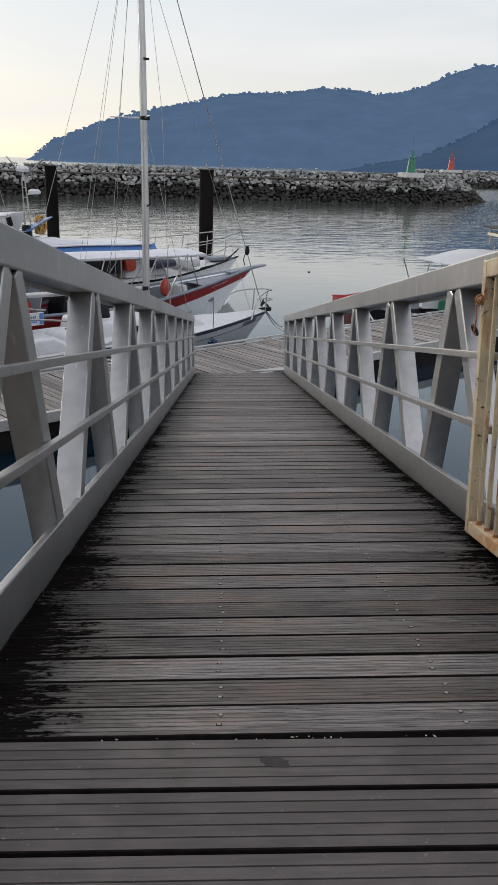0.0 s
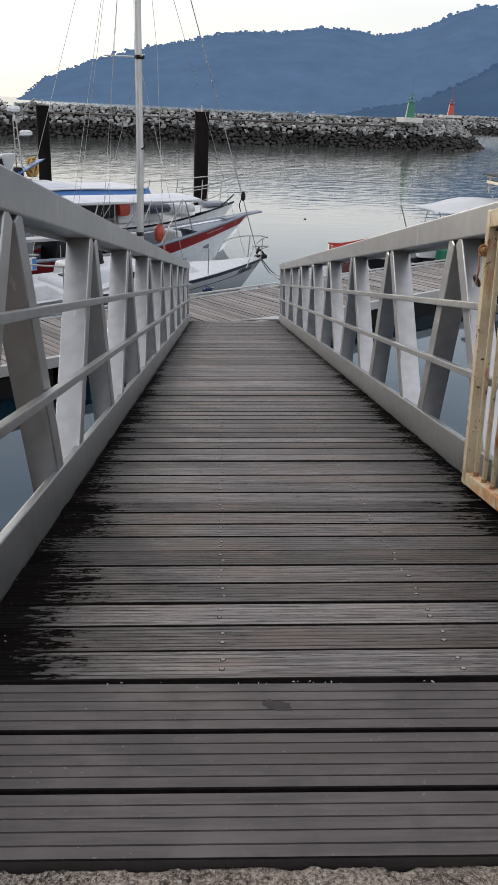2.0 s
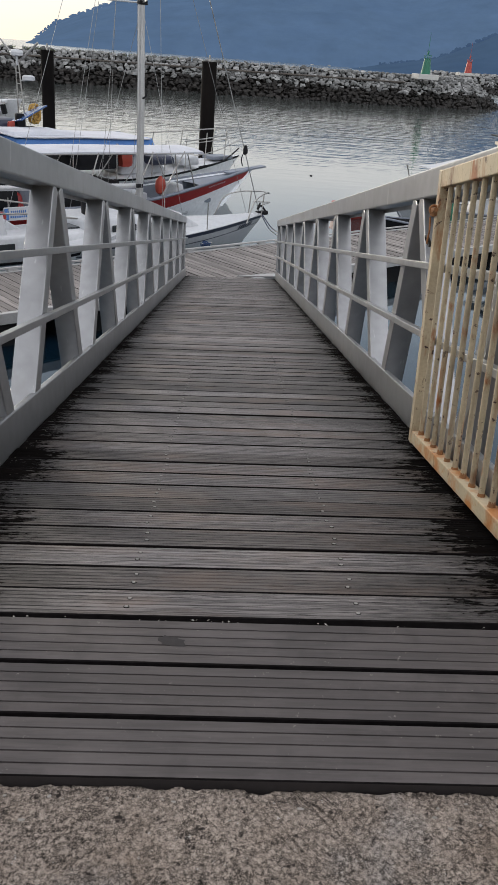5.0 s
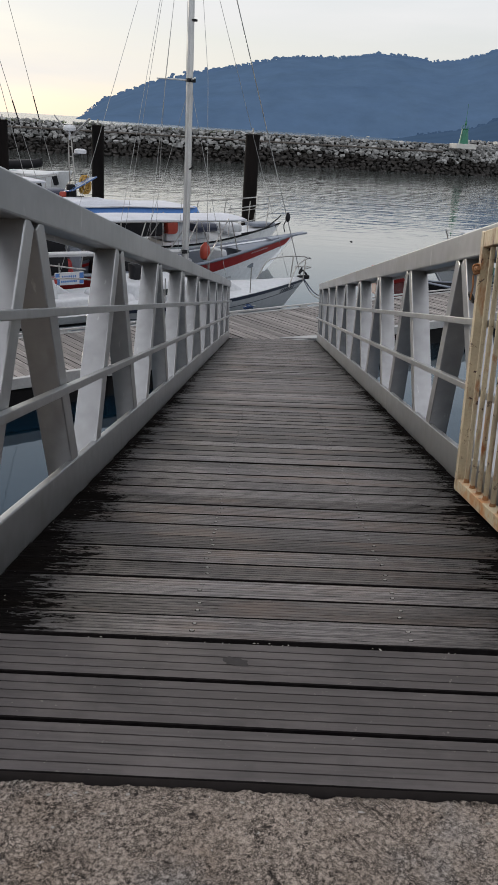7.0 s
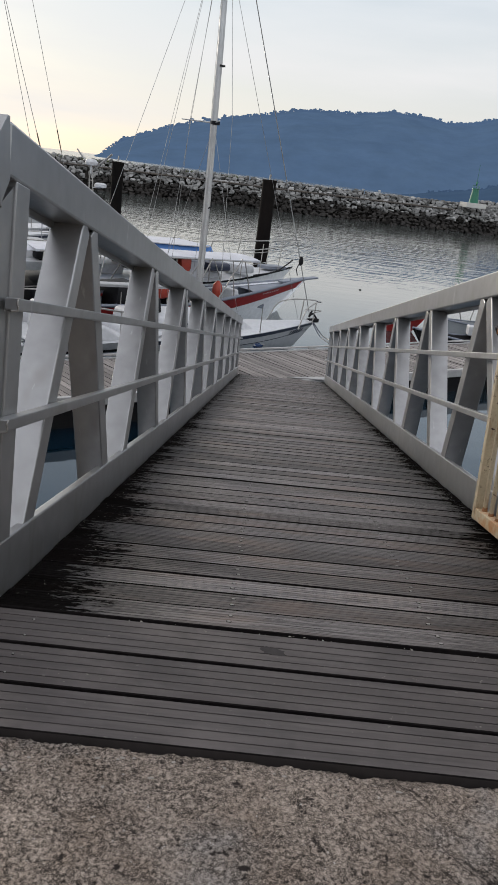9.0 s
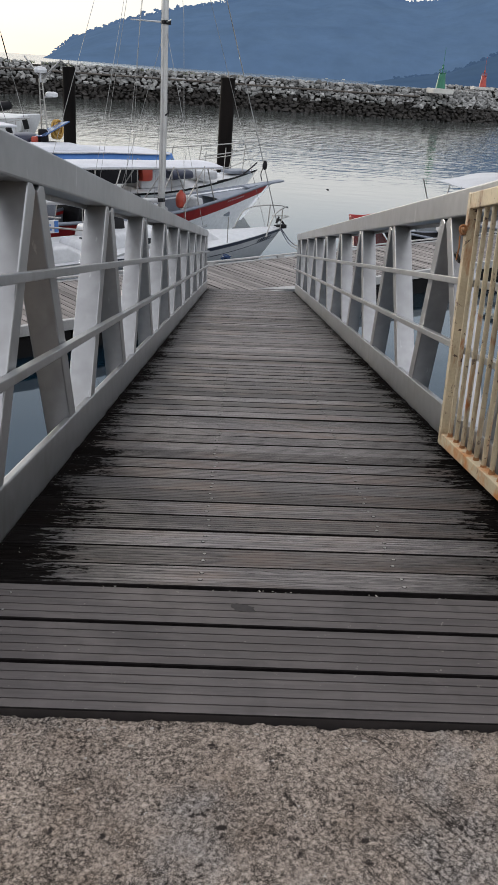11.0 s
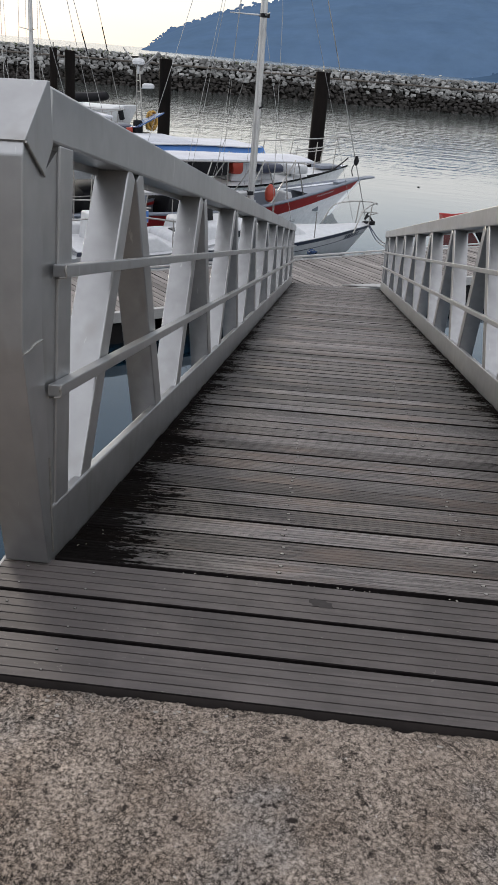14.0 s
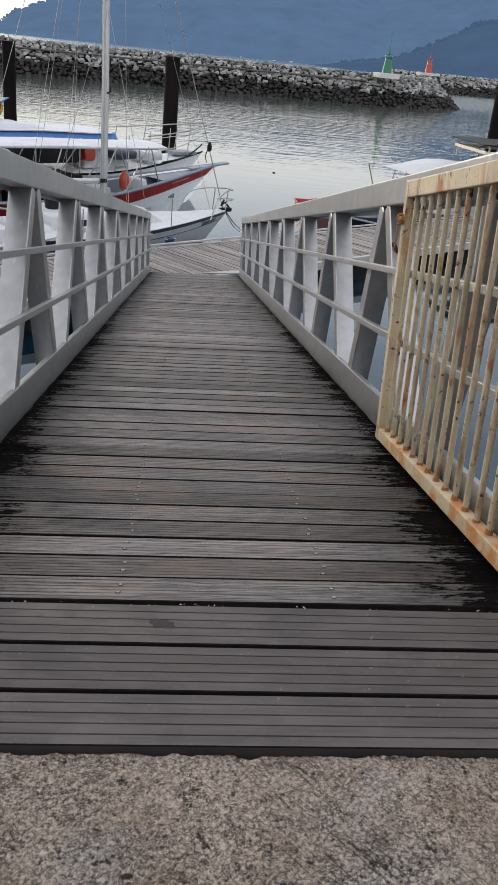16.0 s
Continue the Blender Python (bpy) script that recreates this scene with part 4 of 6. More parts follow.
# ---- breakwaters ----
def rock_shapes(material, n, seed):
    """Quarried boulders: blunt, many-sided, a little flattened."""
    rng = random.Random(seed)
    out = []
    for k in range(n):
        bm = B()
        for _ in range(15):
            d = Vector((rng.gauss(0, 1), rng.gauss(0, 1), rng.gauss(0, 1))).normalized()
            q = Vector([math.copysign(abs(c) ** 0.7, c) for c in d])
            bm.verts.new(q * rng.uniform(0.85, 1.08))
        bmesh.ops.convex_hull(bm, input=bm.verts)
        bmesh.ops.delete(bm, geom=[v for v in bm.verts if not v.link_faces], context="VERTS")
        bmesh.ops.triangulate(bm, faces=bm.faces)
        out.append(mesh_of("rock", bm, material))
    return out


DRY, WET = rock_shapes(rock_dry, 7, 31), rock_shapes(rock_wet, 7, 32)


def along(path, d):
    for (xa, ya), (xb, yb) in zip(path, path[1:]):
        l = math.hypot(xb - xa, yb - ya)
        ux, uy = (xb - xa) / l, (yb - ya) / l
        if d <= l:
            return xa + ux * d, ya + uy * d, -uy, ux
        d -= l
    return xb, yb, -uy, ux


def breakwater(name, label, path, crest, run, size, pieces_from, pieces_to, seed, wet_line, limit):
    rng = random.Random(seed)
    total = sum(math.hypot(b[0] - a[0], b[1] - a[1]) for a, b in zip(path, path[1:]))
    bm = B()
    prev = None
    d = 0.0
    steps = int(total / 3)
    for k in range(steps + 1):
        x, y, nx, ny = along(path, total * k / steps)
        sec = [bm.verts.new((x + nx * o, y + ny * o, z)) for o, z in ((0.35, WATER - 0.6), (run + 0.25, crest - 0.42), (run + 4.0, crest - 0.42), (run + 9, WATER - 0.8))]
        if prev:
            for i in range(3):
                bm.faces.new((prev[i], sec[i], sec[i + 1], prev[i + 1]))
        prev = sec
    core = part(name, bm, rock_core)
    tagged(core, label, "breakwater", kind="structure")
    rows = int(math.hypot(run, crest - WATER) / (size * 0.60)) + 1
    made, batch = 0, {True: ([], []), False: ([], [])}
    for r in range(-1, rows + 2):
        d = rng.uniform(0, size)
        while d < total:
            f = r / rows
            x, y, nx, ny = along(path, d)
            o = run * min(f, 1.0) + (max(0, f - 1) * run * 1.2) + rng.uniform(-0.15, 0.15) * size
            z = WATER + (crest - WATER) * min(f, 1.0) - 0.30 * size + rng.uniform(-0.14, 0.14) * size * (1 if f < 0.95 else 0.4)
            s = size * rng.uniform(0.33, 0.53)
            wet = z + rng.uniform(-0.35, 0.35) < wet_line
            m = Matrix.Translation((x + nx * o, y + ny * o, z)) @ Euler((rng.uniform(-0.3, 0.3), rng.uniform(-0.3, 0.3), rng.uniform(0, 6.3))).to_matrix().to_4x4() @ Matrix.Diagonal((s * rng.uniform(0.8, 1.3), s, s * rng.uniform(0.5, 0.8), 1))
            me = rng.choice(WET if wet else DRY)
            if pieces_from < x < pieces_to and made < limit and r > 0:
                piece("rock", me, core, m)
                made += 1
            else:
                vs, fs = batch[wet]
                base = len(vs)
                vs.extend(m @ v.co for v in me.vertices)
                fs.extend([base + i for i in p.vertices] for p in me.polygons)
            d += s * rng.uniform(1.75, 2.15)
    for wet, (vs, fs) in batch.items():
        me = bpy.data.meshes.new("rocks")
        me.from_pydata(vs, [], fs)
        me.materials.append(joined_wet if wet else joined_dry)
        ob = new("rocks", me)
        ob.parent = core
        ob["kind"] = "stuff"
        ob["label"] = "dark wet tide-line boulders" if wet else "pale grey dry boulders"
    return core


def island_random(m, spread):
    """Lets the stones of one joined mesh differ."""
    n, l = m.node_tree.nodes, m.node_tree.links
    b = n["Principled BSDF"]
    src = b.inputs["Base Color"].links[0].from_socket
    geo, hsv = n.new("ShaderNodeNewGeometry"), n.new("ShaderNodeHueSaturation")
    mr = n.new("ShaderNodeMapRange")
    mr.inputs["To Min"].default_value, mr.inputs["To Max"].default_value = 1 - spread, 1 + spread
    l.new(geo.outputs["Random Per Island"], mr.inputs["Value"])
    l.new(mr.outputs["Result"], hsv.inputs["Value"])
    l.new(src, hsv.inputs["Color"])
    l.new(hsv.outputs["Color"], b.inputs["Base Color"])
    return m


joined_dry = island_random(mat("dry_granite_far", (0.31, 0.308, 0.302), (0.16, 0.158, 0.154), rough=0.9, spec=0.2, scale=0.8, fine=7, bump=0.5, dist=0.05), 0.45)
joined_wet = island_random(mat("wet_rock_far", (0.030, 0.026, 0.023), (0.016, 0.015, 0.014), rough=0.7, spec=0.25, scale=0.8, fine=7, bump=0.5, dist=0.05), 0.25)
WALL = [(-90, 66), (-60, 88), (-40, 97), (-24, 103), (-7, 105.5), (7, 107.5), (21, 111), (29.5, 114), (35, 119), (38.2, 128), (36, 138)]
breakwater("breakwater", "rubble-mound breakwater of grey boulders, dark and wet at the tide line", WALL, 0.50, 4.6, 0.80, -16, 14, 41, -1.50, 300)
WALL2 = [(44, 222), (60, 214), (90, 226), (130, 250), (190, 280)]
breakwater("breakwater_far", "second boulder breakwater farther out with a red beacon", WALL2, 1.15, 6.5, 1.3, 0, 0, 43, -1.3, 0)

# a service pipe along the inner face
bm = B()
pts = []
for k in range(40):
    x, y, nx, ny = along(WALL, 40 + k * 2.15)
    pts.append((x + nx * 3.3, y + ny * 3.3 - 0.35, -0.50))
tube(bm, pts, 0.10, 8)
tagged(part("service_pipe", bm, pipe_m, smooth=True), "long brown service pipe along the breakwater", "pipe")

# grass tufts on the crest
rng = random.Random(77)
bm = B()
for k in range(260):
    d = rng.uniform(30, 100) if k % 3 else rng.uniform(55, 80)
    x, y, nx, ny = along(WALL, d)
    o = 4.6 + rng.uniform(-0.4, 1.0)
    c = Vector((x + nx * o, y + ny * o, 0.24 + rng.uniform(-0.1, 0.05)))
    for _ in range(6):
        q = c + Vector((rng.uniform(-0.3, 0.3), rng.uniform(-0.2, 0.2), 0))
        w = Vector((rng.uniform(-0.05, 0.05), rng.uniform(-0.05, 0.05), 0))
        bm.faces.new([bm.verts.new(p) for p in (q - w, q + w, q + Vector((rng.uniform(-0.15, 0.15), 0, rng.uniform(0.15, 0.32))))])
tagged(part("grass", bm, grass_m), "thin grass and weeds along the breakwater crest", "grass", kind="stuff")


def beacon(x, y, z, paint, k, label, slab):
    g = thing("beacon", label, "beacon", pose(x, y, z, 0, 0, 12))
    bm = B()
    box(bm, -slab, slab, -1.2, 1.2, -0.6, 0, bevel=0.04)
    part("plinth", bm, concrete_m, g, "pale concrete plinth")
    bm = B()
    lathe(bm, ((0.95 * k, 0), (0.93 * k, 0.1 * k), (0.62 * k, 2.6 * k), (0.6 * k, 2.65 * k)), 20)
    part("tower", bm, paint, g, smooth=True)
    bm = B()
    lathe(bm, ((0.72 * k, 2.65 * k), (0.72 * k, 2.75 * k)), 20)
    for i in range(10):
        a = i * math.tau / 10
        tube(bm, [(0.68 * k * math.cos(a), 0.68 * k * math.sin(a), 2.75 * k), (0.68 * k * math.cos(a), 0.68 * k * math.sin(a), 3.3 * k)], 0.025 * k, 6)
    ring(bm, (0, 0, 3.3 * k), Matrix.Identity(3), 0.68 * k, 0.03 * k, 20, 6)
    part("gallery", bm, paint, g)
    bm = B()
    tube(bm, [(0, 0, 2.7 * k), (0, 0, 7.2 * k if k < 1 else 5.3 * k)], 0.06 * k, 8, 0.03 * k)
    lathe(bm, ((0.16 * k, 3.4 * k), (0.2 * k, 3.6 * k), (0.16 * k, 3.9 * k), (0.06 * k, 4.0 * k)), 12)
    box(bm, -0.3 * k, 0.3 * k, -0.03, 0.03, 3.95 * k, 4.05 * k)
    part("lantern_mast", bm, paint, g)


beacon(24.1, 114.5, 0.62, green_p, 0.66, "green-painted conical harbour beacon on a concrete plinth", 1.35)
beacon(55.0, 218.5, 1.05, redb_p, 0.92, "red-painted conical harbour beacon on a concrete plinth", 2.6)

# open pavilion on the far breakwater
g = thing("pavilion", "small open pavilion with a pale roof on the far breakwater", "pavilion", pose(80, 232, 2.0, 0, 0, -20))
bm = B()
v = [bm.verts.new(p) for p in ((-3.6, -3, 2.6), (3.6, -3, 2.6), (3.6, 3, 2.6), (-3.6, 3, 2.6), (-1.6, 0, 4.4), (1.6, 0, 4.4))]
for q in ((0, 1, 5, 4), (1, 2, 5), (2, 3, 4, 5), (3, 0, 4), (3, 2, 1, 0)):
    bm.faces.new([v[i] for i in q])
part("roof", bm, roof_m, g)
for x in (-3, 3):
    for y in (-2.4, 2.4):
        bm = B()
        box(bm, x - 0.12, x + 0.12, y - 0.12, y + 0.12, -0.8, 2.62)
        part("column", bm, concrete_m, g)


def pile(x, y, top, r, label="black tarred steel mooring pile standing in the water", pin=True):
    g = thing("mooring_pile", label, "pile", pose(x, y, WATER), group="mooring piles")
    h = top - WATER
    bm = B()
    lathe(bm, ((r, -1.5), (r, h * 0.35), (r * 0.985, h * 0.36), (r * 0.985, h - 0.08), (r * 1.03, h - 0.08), (r * 1.03, h - 0.01), (r * 0.2, h)), 24)
    part("shaft", bm, pile_m, g, smooth=True)
    if pin:
        bm = B()
        tube(bm, [(0, 0, h - 0.02), (0, 0, h + 0.22)], 0.03, 8)
        part("lamp_pin", bm, steel, g)


pile(-6.54, 34.0, 0.86, 0.245)
pile(-0.34, 34.0, 0.88, 0.285)
pile(-13.05, 40.0, 0.86, 0.17)
pile(-12.45, 40.6, 0.80, 0.24)
pile(-16.75, 40.0, 0.45, 0.28)
pile(11.35, 30.0, 1.05, 0.21)


# ---- boats ----
def hull_shape(L, W, bow_h, mid_h, stern_h, draft, rake=0.5, fine=2.0, bilge=0.5, stern_w=0.8, flare=0.0):
    """A hull's skin: t from stern to bow, a from keel to sheer, side -1 or 1. Its waterline is z = 0, its bow at x = L / 2."""
    def f(t, a, side, off=0.0):
        w = W / 2 * (stern_w + (1 - stern_w) * min(1.0, t / 0.4))
        if t > 0.45:
            w *= max(0.0, 1 - ((t - 0.45) / 0.55) ** fine)
        sheer = stern_h + (mid_h - stern_h) * min(1, t / 0.45) if t < 0.45 else mid_h + (bow_h - mid_h) * ((t - 0.45) / 0.55) ** 1.9
        keel = -draft * (1 - max(0.0, (t - 0.6) / 0.4) ** 3)
        z = keel + (sheer - keel) * a
        y = w * (a ** bilge) * (1 - flare * (1 - a) * t) + off
        x = -L / 2 + L * t * (1 - rake / L) + rake * a * t ** 5
        return Vector((x, side * y, z))
    return f


def skin(bm, f, t0=0.0, t1=1.0, n=22, a0=0.0, a1=1.0, m=8, off=0.0, sides=(-1, 1), transom=True, lift=0.0):
    for s in sides:
        rows = []
        for i in range(n + 1):
            t = t0 + (t1 - t0) * i / n
            low = a0 + lift * max(0.0, (t - 0.55) / 0.45)
            rows.append([bm.verts.new(f(t, low + (a1 - low) * j / m, s, off)) for j in range(m + 1)])
        for p, q in zip(rows, rows[1:]):
            for j in range(m):
                bm.faces.new((p[j], p[j + 1], q[j + 1], q[j]))
    if transom:
        l = [bm.verts.new(f(t0, a0 + (a1 - a0) * j / m, -1, off)) for j in range(m + 1)]
        r = [bm.verts.new(f(t0, a0 + (a1 - a0) * j / m, 1, off)) for j in range(m + 1)]
        for j in range(m):
            bm.faces.new((l[j], l[j + 1], r[j + 1], r[j]))
    bmesh.ops.remove_doubles(bm, verts=bm.verts, dist=0.002)


def deck(bm, f, t0, t1, a, crown=0.05, n=18, off=0.0):
    rows = []
    for i in range(n + 1):
        t = t0 + (t1 - t0) * i / n
        l, r = f(t, a, -1, off), f(t, a, 1, off)
        rows.append([bm.verts.new(l.lerp(r, k / 4) + Vector((0, 0, crown * (1 - abs(k / 2 - 1) ** 2)))) for k in range(5)])
    for p, q in zip(rows, rows[1:]):
        for k in range(4):
            bm.faces.new((p[k], p[k + 1], q[k + 1], q[k]))
    bmesh.ops.remove_doubles(bm, verts=bm.verts, dist=0.002)


def cabin(bm, x0, x1, w0, w1, z0, z1, slope=0.35, bevel=0.05):
    """A coachroof or console: a box that tapers upwards, raked at its front (x1)."""
    v = [bm.verts.new(p) for p in ((x0, -w0, z0), (x0, w0, z0), (x1, w1, z0), (x1, -w1, z0),
                                   (x0 + 0.05, -w0 * 0.86, z1), (x0 + 0.05, w0 * 0.86, z1), (x1 - slope, w1 * 0.84, z1), (x1 - slope, -w1 * 0.84, z1))]
    fs = [bm.faces.new([v[i] for i in q]) for q in ((3, 2, 1, 0), (4, 5, 6, 7), (0, 1, 5, 4), (1, 2, 6, 5), (2, 3, 7, 6), (3, 0, 4, 7))]
    if bevel:
        bmesh.ops.bevel(bm, geom=list({e for f in fs for e in f.edges}), offset=bevel, segments=3, affect="EDGES", profile=0.5)


def canopy(bm, x0, x1, w, z0, z1, thick=0.05, n=10, sag=0.06, crown=0.16):
    """An awning: a sheet crowned across its width, with thickness."""
    for top in (True, False):
        rows = []
        for i in range(n + 1):
            u = i / n
            x = x0 + (x1 - x0) * u
            z = z0 + (z1 - z0) * u - sag * math.sin(u * math.pi * 3) * 0.2
            rows.append([bm.verts.new((x, -w + 2 * w * k / 8, z + crown * (1 - (k / 4 - 1) ** 2) - (0 if top else thick))) for k in range(9)])
        for p, q in zip(rows, rows[1:]):
            for k in range(8):
                bm.faces.new((p[k], p[k + 1], q[k + 1], q[k]))
    bm.verts.ensure_lookup_table()
    half = len(bm.verts) // 2
    c = 9
    border = [(0, k) for k in range(c)] + [(i, c - 1) for i in range(1, n + 1)] + [(n, k) for k in range(c - 2, -1, -1)] + [(i, 0) for i in range(n - 1, 0, -1)]
    ids = [i * c + k for i, k in border]
    base = len(bm.verts) - 2 * (n + 1) * c
    for p, q in zip(ids, ids[1:] + ids[:1]):
        bm.faces.new((bm.verts[base + p], bm.verts[base + q], bm.verts[base + q + (n + 1) * c], bm.verts[base + p + (n + 1) * c]))


def lines(parent, name, rows, r, material, label="", seg=6):
    for pts in rows:
        bm = B()
        tube(bm, pts, r, seg)
        part(name, bm, material, parent, label, smooth=True)


def at_bow(x, y, L, yaw=YAW):
    """The pose of a boat whose bow is at (x, y)."""
    return pose(x - L / 2 * math.cos(radians(yaw)), y - L / 2 * math.sin(radians(yaw)), WATER, 0, 0, yaw)


def outboard(parent, x, y, z, tilt, label="black outboard engine", size=1.0):
    m = Matrix.Translation((x, y, z)) @ Matrix.Rotation(radians(tilt), 4, "Y") @ Matrix.Scale(size, 4)
    bm = B()
    box(bm, -0.30, 0.28, -0.17, 0.17, 0.15, 0.62, m, 0.09)
    cowl = part("outboard", bm, black_p, parent, label, smooth=True)
    bm = B()
    box(bm, -0.12, 0.10, -0.06, 0.06, -0.75, 0.18, m, 0.03)
    box(bm, -0.30, 0.12, -0.10, 0.10, -0.62, -0.58, m, 0.01)
    part("leg", bm, black_p, cowl, smooth=True)
    bm = B()
    lathe(bm, ((0.03, -0.12), (0.05, 0.0), (0.03, 0.1)), 10, m @ Matrix.Translation((-0.2, 0, -0.72)) @ Matrix.Rotation(radians(90), 4, "Y"))
    for k in range(3):
        box(bm, -0.02, 0.02, -0.03, 0.03, 0.03, 0.14, m @ Matrix.Translation((-0.2, 0, -0.72)) @ Matrix.Rotation(k * math.tau / 3, 4, "X"))
    part("propeller", bm, steel, cowl)


def letter_bars(parent, f, t0, t1, a, side, n, h, material, seed=1):
    """Writing that is not repeated: a row of plain bars on a hull's skin."""
    rng = random.Random(seed)
    bm = B()
    for k in range(n):
        ta = t0 + (t1 - t0) * k / n
        tb = ta + (t1 - t0) / n * rng.uniform(0.5, 0.75)
        q = [f(ta, a - h, side, 0.016), f(tb, a - h, side, 0.016), f(tb, a + h, side, 0.016), f(ta, a + h, side, 0.016)]
        bm.faces.new([bm.verts.new(p) for p in q])
    part("lettering", bm, material, parent, "small unreadable lettering")


def sailboat():
    L = 8.4
    f = hull_shape(L, 2.6, 0.72, 0.62, 0.66, 0.35, rake=0.75, fine=1.9, bilge=0.42, stern_w=0.7)
    g = thing("sailing_yacht", "white sailing yacht with navy stripe, bare mast, moored alongside the pontoon", "sailboat", at_bow(1.66, 20.3, L))
    bm = B()
    skin(bm, f)
    hull = part("hull", bm, white_gel, g, smooth=True)
    bm = B()
    skin(bm, f, a0=0.90, a1=0.985, m=2, off=0.008)
    part("rubbing_band", bm, navy, hull, "navy blue band below the deck edge")
    bm = B()
    skin(bm, f, t0=0.02, a0=0.735, a1=0.755, m=1, off=0.005)
    part("pin_stripe", bm, navy, hull, "thin dark stripe")
    letter_bars(hull, f, 0.90, 0.965, 0.82, -1, 6, 0.06, navy)
    bm = B()
    deck(bm, f, 0.0, 1.0, 1.0, 0.06)
    part("deck", bm, white_gel, g, smooth=True)
    bm = B()
    cabin(bm, -1.4, 1.9, 0.85, 0.55, 0.62, 1.02, 0.7, 0.08)
    c = part("cabin", bm, white_gel, g, smooth=True)
    for s in (-1, 1):
        for x in (-0.8, 0.1):
            bm = B()
            box(bm, x, x + 0.6, s * 0.80 - 0.02, s * 0.80 + 0.02, 0.76, 0.90, bevel=0.015)
            part("window", bm, glass_m, c)
    # pulpit
    for s in (-1, 1):
        pts = arc([(3.1, s * 0.62, 0.66), (3.35, s * 0.55, 1.10), (3.75, s * 0.36, 1.24), (4.20, s * 0.10, 1.26)], 6)
        bm = B()
        tube(bm, pts, 0.016, 8)
        tube(bm, [(3.9, s * 0.24, 0.72), (3.95, s * 0.24, 1.25)], 0.014, 8)
        part("pulpit", bm, steel, g, "stainless pulpit rail", smooth=True)
    bm = B()
    tube(bm, arc([(4.20, -0.10, 1.26), (4.32, 0, 1.22), (4.20, 0.10, 1.26)], 6), 0.016, 8)
    tube(bm, arc([(4.0, -0.2, 1.0), (4.36, 0, 1.0), (4.0, 0.2, 1.0)], 6), 0.014, 8)
    part("pulpit", bm, steel, g, "stainless pulpit rail", smooth=True)
    for s in (-1, 1):
        for x in (-3.4, -2.0, -0.6, 0.8, 2.1):
            bm = B()
            t = (x + L / 2) / L
            q = f(t, 1.0, s)
            tube(bm, [(q.x, q.y * 0.94, q.z), (q.x, q.y * 0.94, q.z + 0.6)], 0.012, 6)
            part("stanchion", bm, steel, g)
    # anchor gear on the stem
    bm = B()
    box(bm, 3.95, 4.30, -0.06, 0.06, 0.70, 0.80, bevel=0.02)
    tube(bm, arc([(4.30, 0, 0.74), (4.12, 0.02, 0.92), (3.95, -0.03, 0.86), (4.1, 0.05, 0.98)], 6), 0.025, 8)
    part("anchor_roller", bm, black_p, g, smooth=True)
    # mast and rigging
    mx = L / 2 - 3.78
    top = 10.05
    bm = B()
    n = 14
    rows = []
    for z in (0.6, 3.2, 6.5, top):
        k = 1.0 if z < 6.5 else 0.85
        rows.append([bm.verts.new((mx + 0.085 * k * math.cos(i * math.tau / n), 0.062 * k * math.sin(i * math.tau / n), z)) for i in range(n)])
    for p, q in zip(rows, rows[1:]):
        for i in range(n):
            bm.faces.new((p[i], p[(i + 1) % n], q[(i + 1) % n], q[i]))
    bm.faces.new(rows[-1])
    mast = part("mast", bm, mast_m, g, "bare grey aluminium mast", smooth=True)
    for s, w in ((-1, 0.35), (1, 1.15)):
        bm = B()
        tube(bm, [(mx, 0, 5.16), (mx - 0.12, s * w, 5.20)], 0.020, 8, 0.012)
        part("spreader", bm, mast_m, mast)
    bm = B()
    box(bm, mx - 0.09, mx + 0.09, -0.068, 0.068, 5.12, 5.20, bevel=0.01)
    part("mast_fitting", bm, black_p, mast)
    bm = B()
    box(bm, mx - 0.04, mx + 0.08, -0.07, 0.09, 6.3, 6.34)
    part("mast_fitting", bm, black_p, mast)
    bm = B()
    box(bm, mx - 0.13, mx + 0.02, -0.10, 0.10, 1.52, 1.60)
    part("gooseneck", bm, black_p, mast)
    bm = B()
    tube(bm, [(mx, -0.07, 3.35), (mx + 0.02, -0.16, 3.40), (mx + 0.02, -0.16, 3.55)], 0.02, 6)
    part("lamp", bm, black_p, mast, "small deck lamp")
    bow = Vector((4.05, 0, 0.74))
    lines(g, "stay", [[bow, (mx + 0.08, 0, top - 0.3)]], 0.011, wire_m, "wire forestay", 8)
    lines(g, "stay", [[(3.6, 0, 0.8), (mx + 0.08, 0, top - 1.6)], [(-2.9, 0, 0.7), (mx, 0, top)]], 0.0048, wire_m)
    lines(g, "shroud", [p for s in (-1, 1) for p in ([(mx - 0.15, s * 1.12, 0.66), (mx - 0.12, s * 0.80, 5.22), (mx, 0, top - 0.4)], [(mx + 0.5, s * 1.10, 0.66), (mx, 0, 5.1)], [(mx - 0.7, s * 1.12, 0.66), (mx, 0, 5.1)])], 0.0046, wire_m)
    lines(g, "halyard", [[(mx - 0.12, -0.09, 1.0), (mx - 0.09, -0.06, top - 0.1)], [(mx + 0.11, 0.10, 1.0), (mx + 0.09, 0.05, top - 0.1)],
                         [(-0.9, 0.75, 1.0), (mx - 0.02, 0.04, top - 0.2)], [(-1.7, -0.35, 1.2), (mx - 0.02, 0, top - 0.2)], [(-0.5, 0.2, 1.1), (mx - 0.03, 0, top - 0.3)]], 0.0044, wire_m)
    k = bow.lerp(Vector((mx + 0.08, 0, top - 0.3)), 0.168)
    bm = B()
    lathe(bm, ((0.02, -0.10), (0.055, -0.06), (0.06, 0.02), (0.03, 0.12)), 10, Matrix.Translation(k))
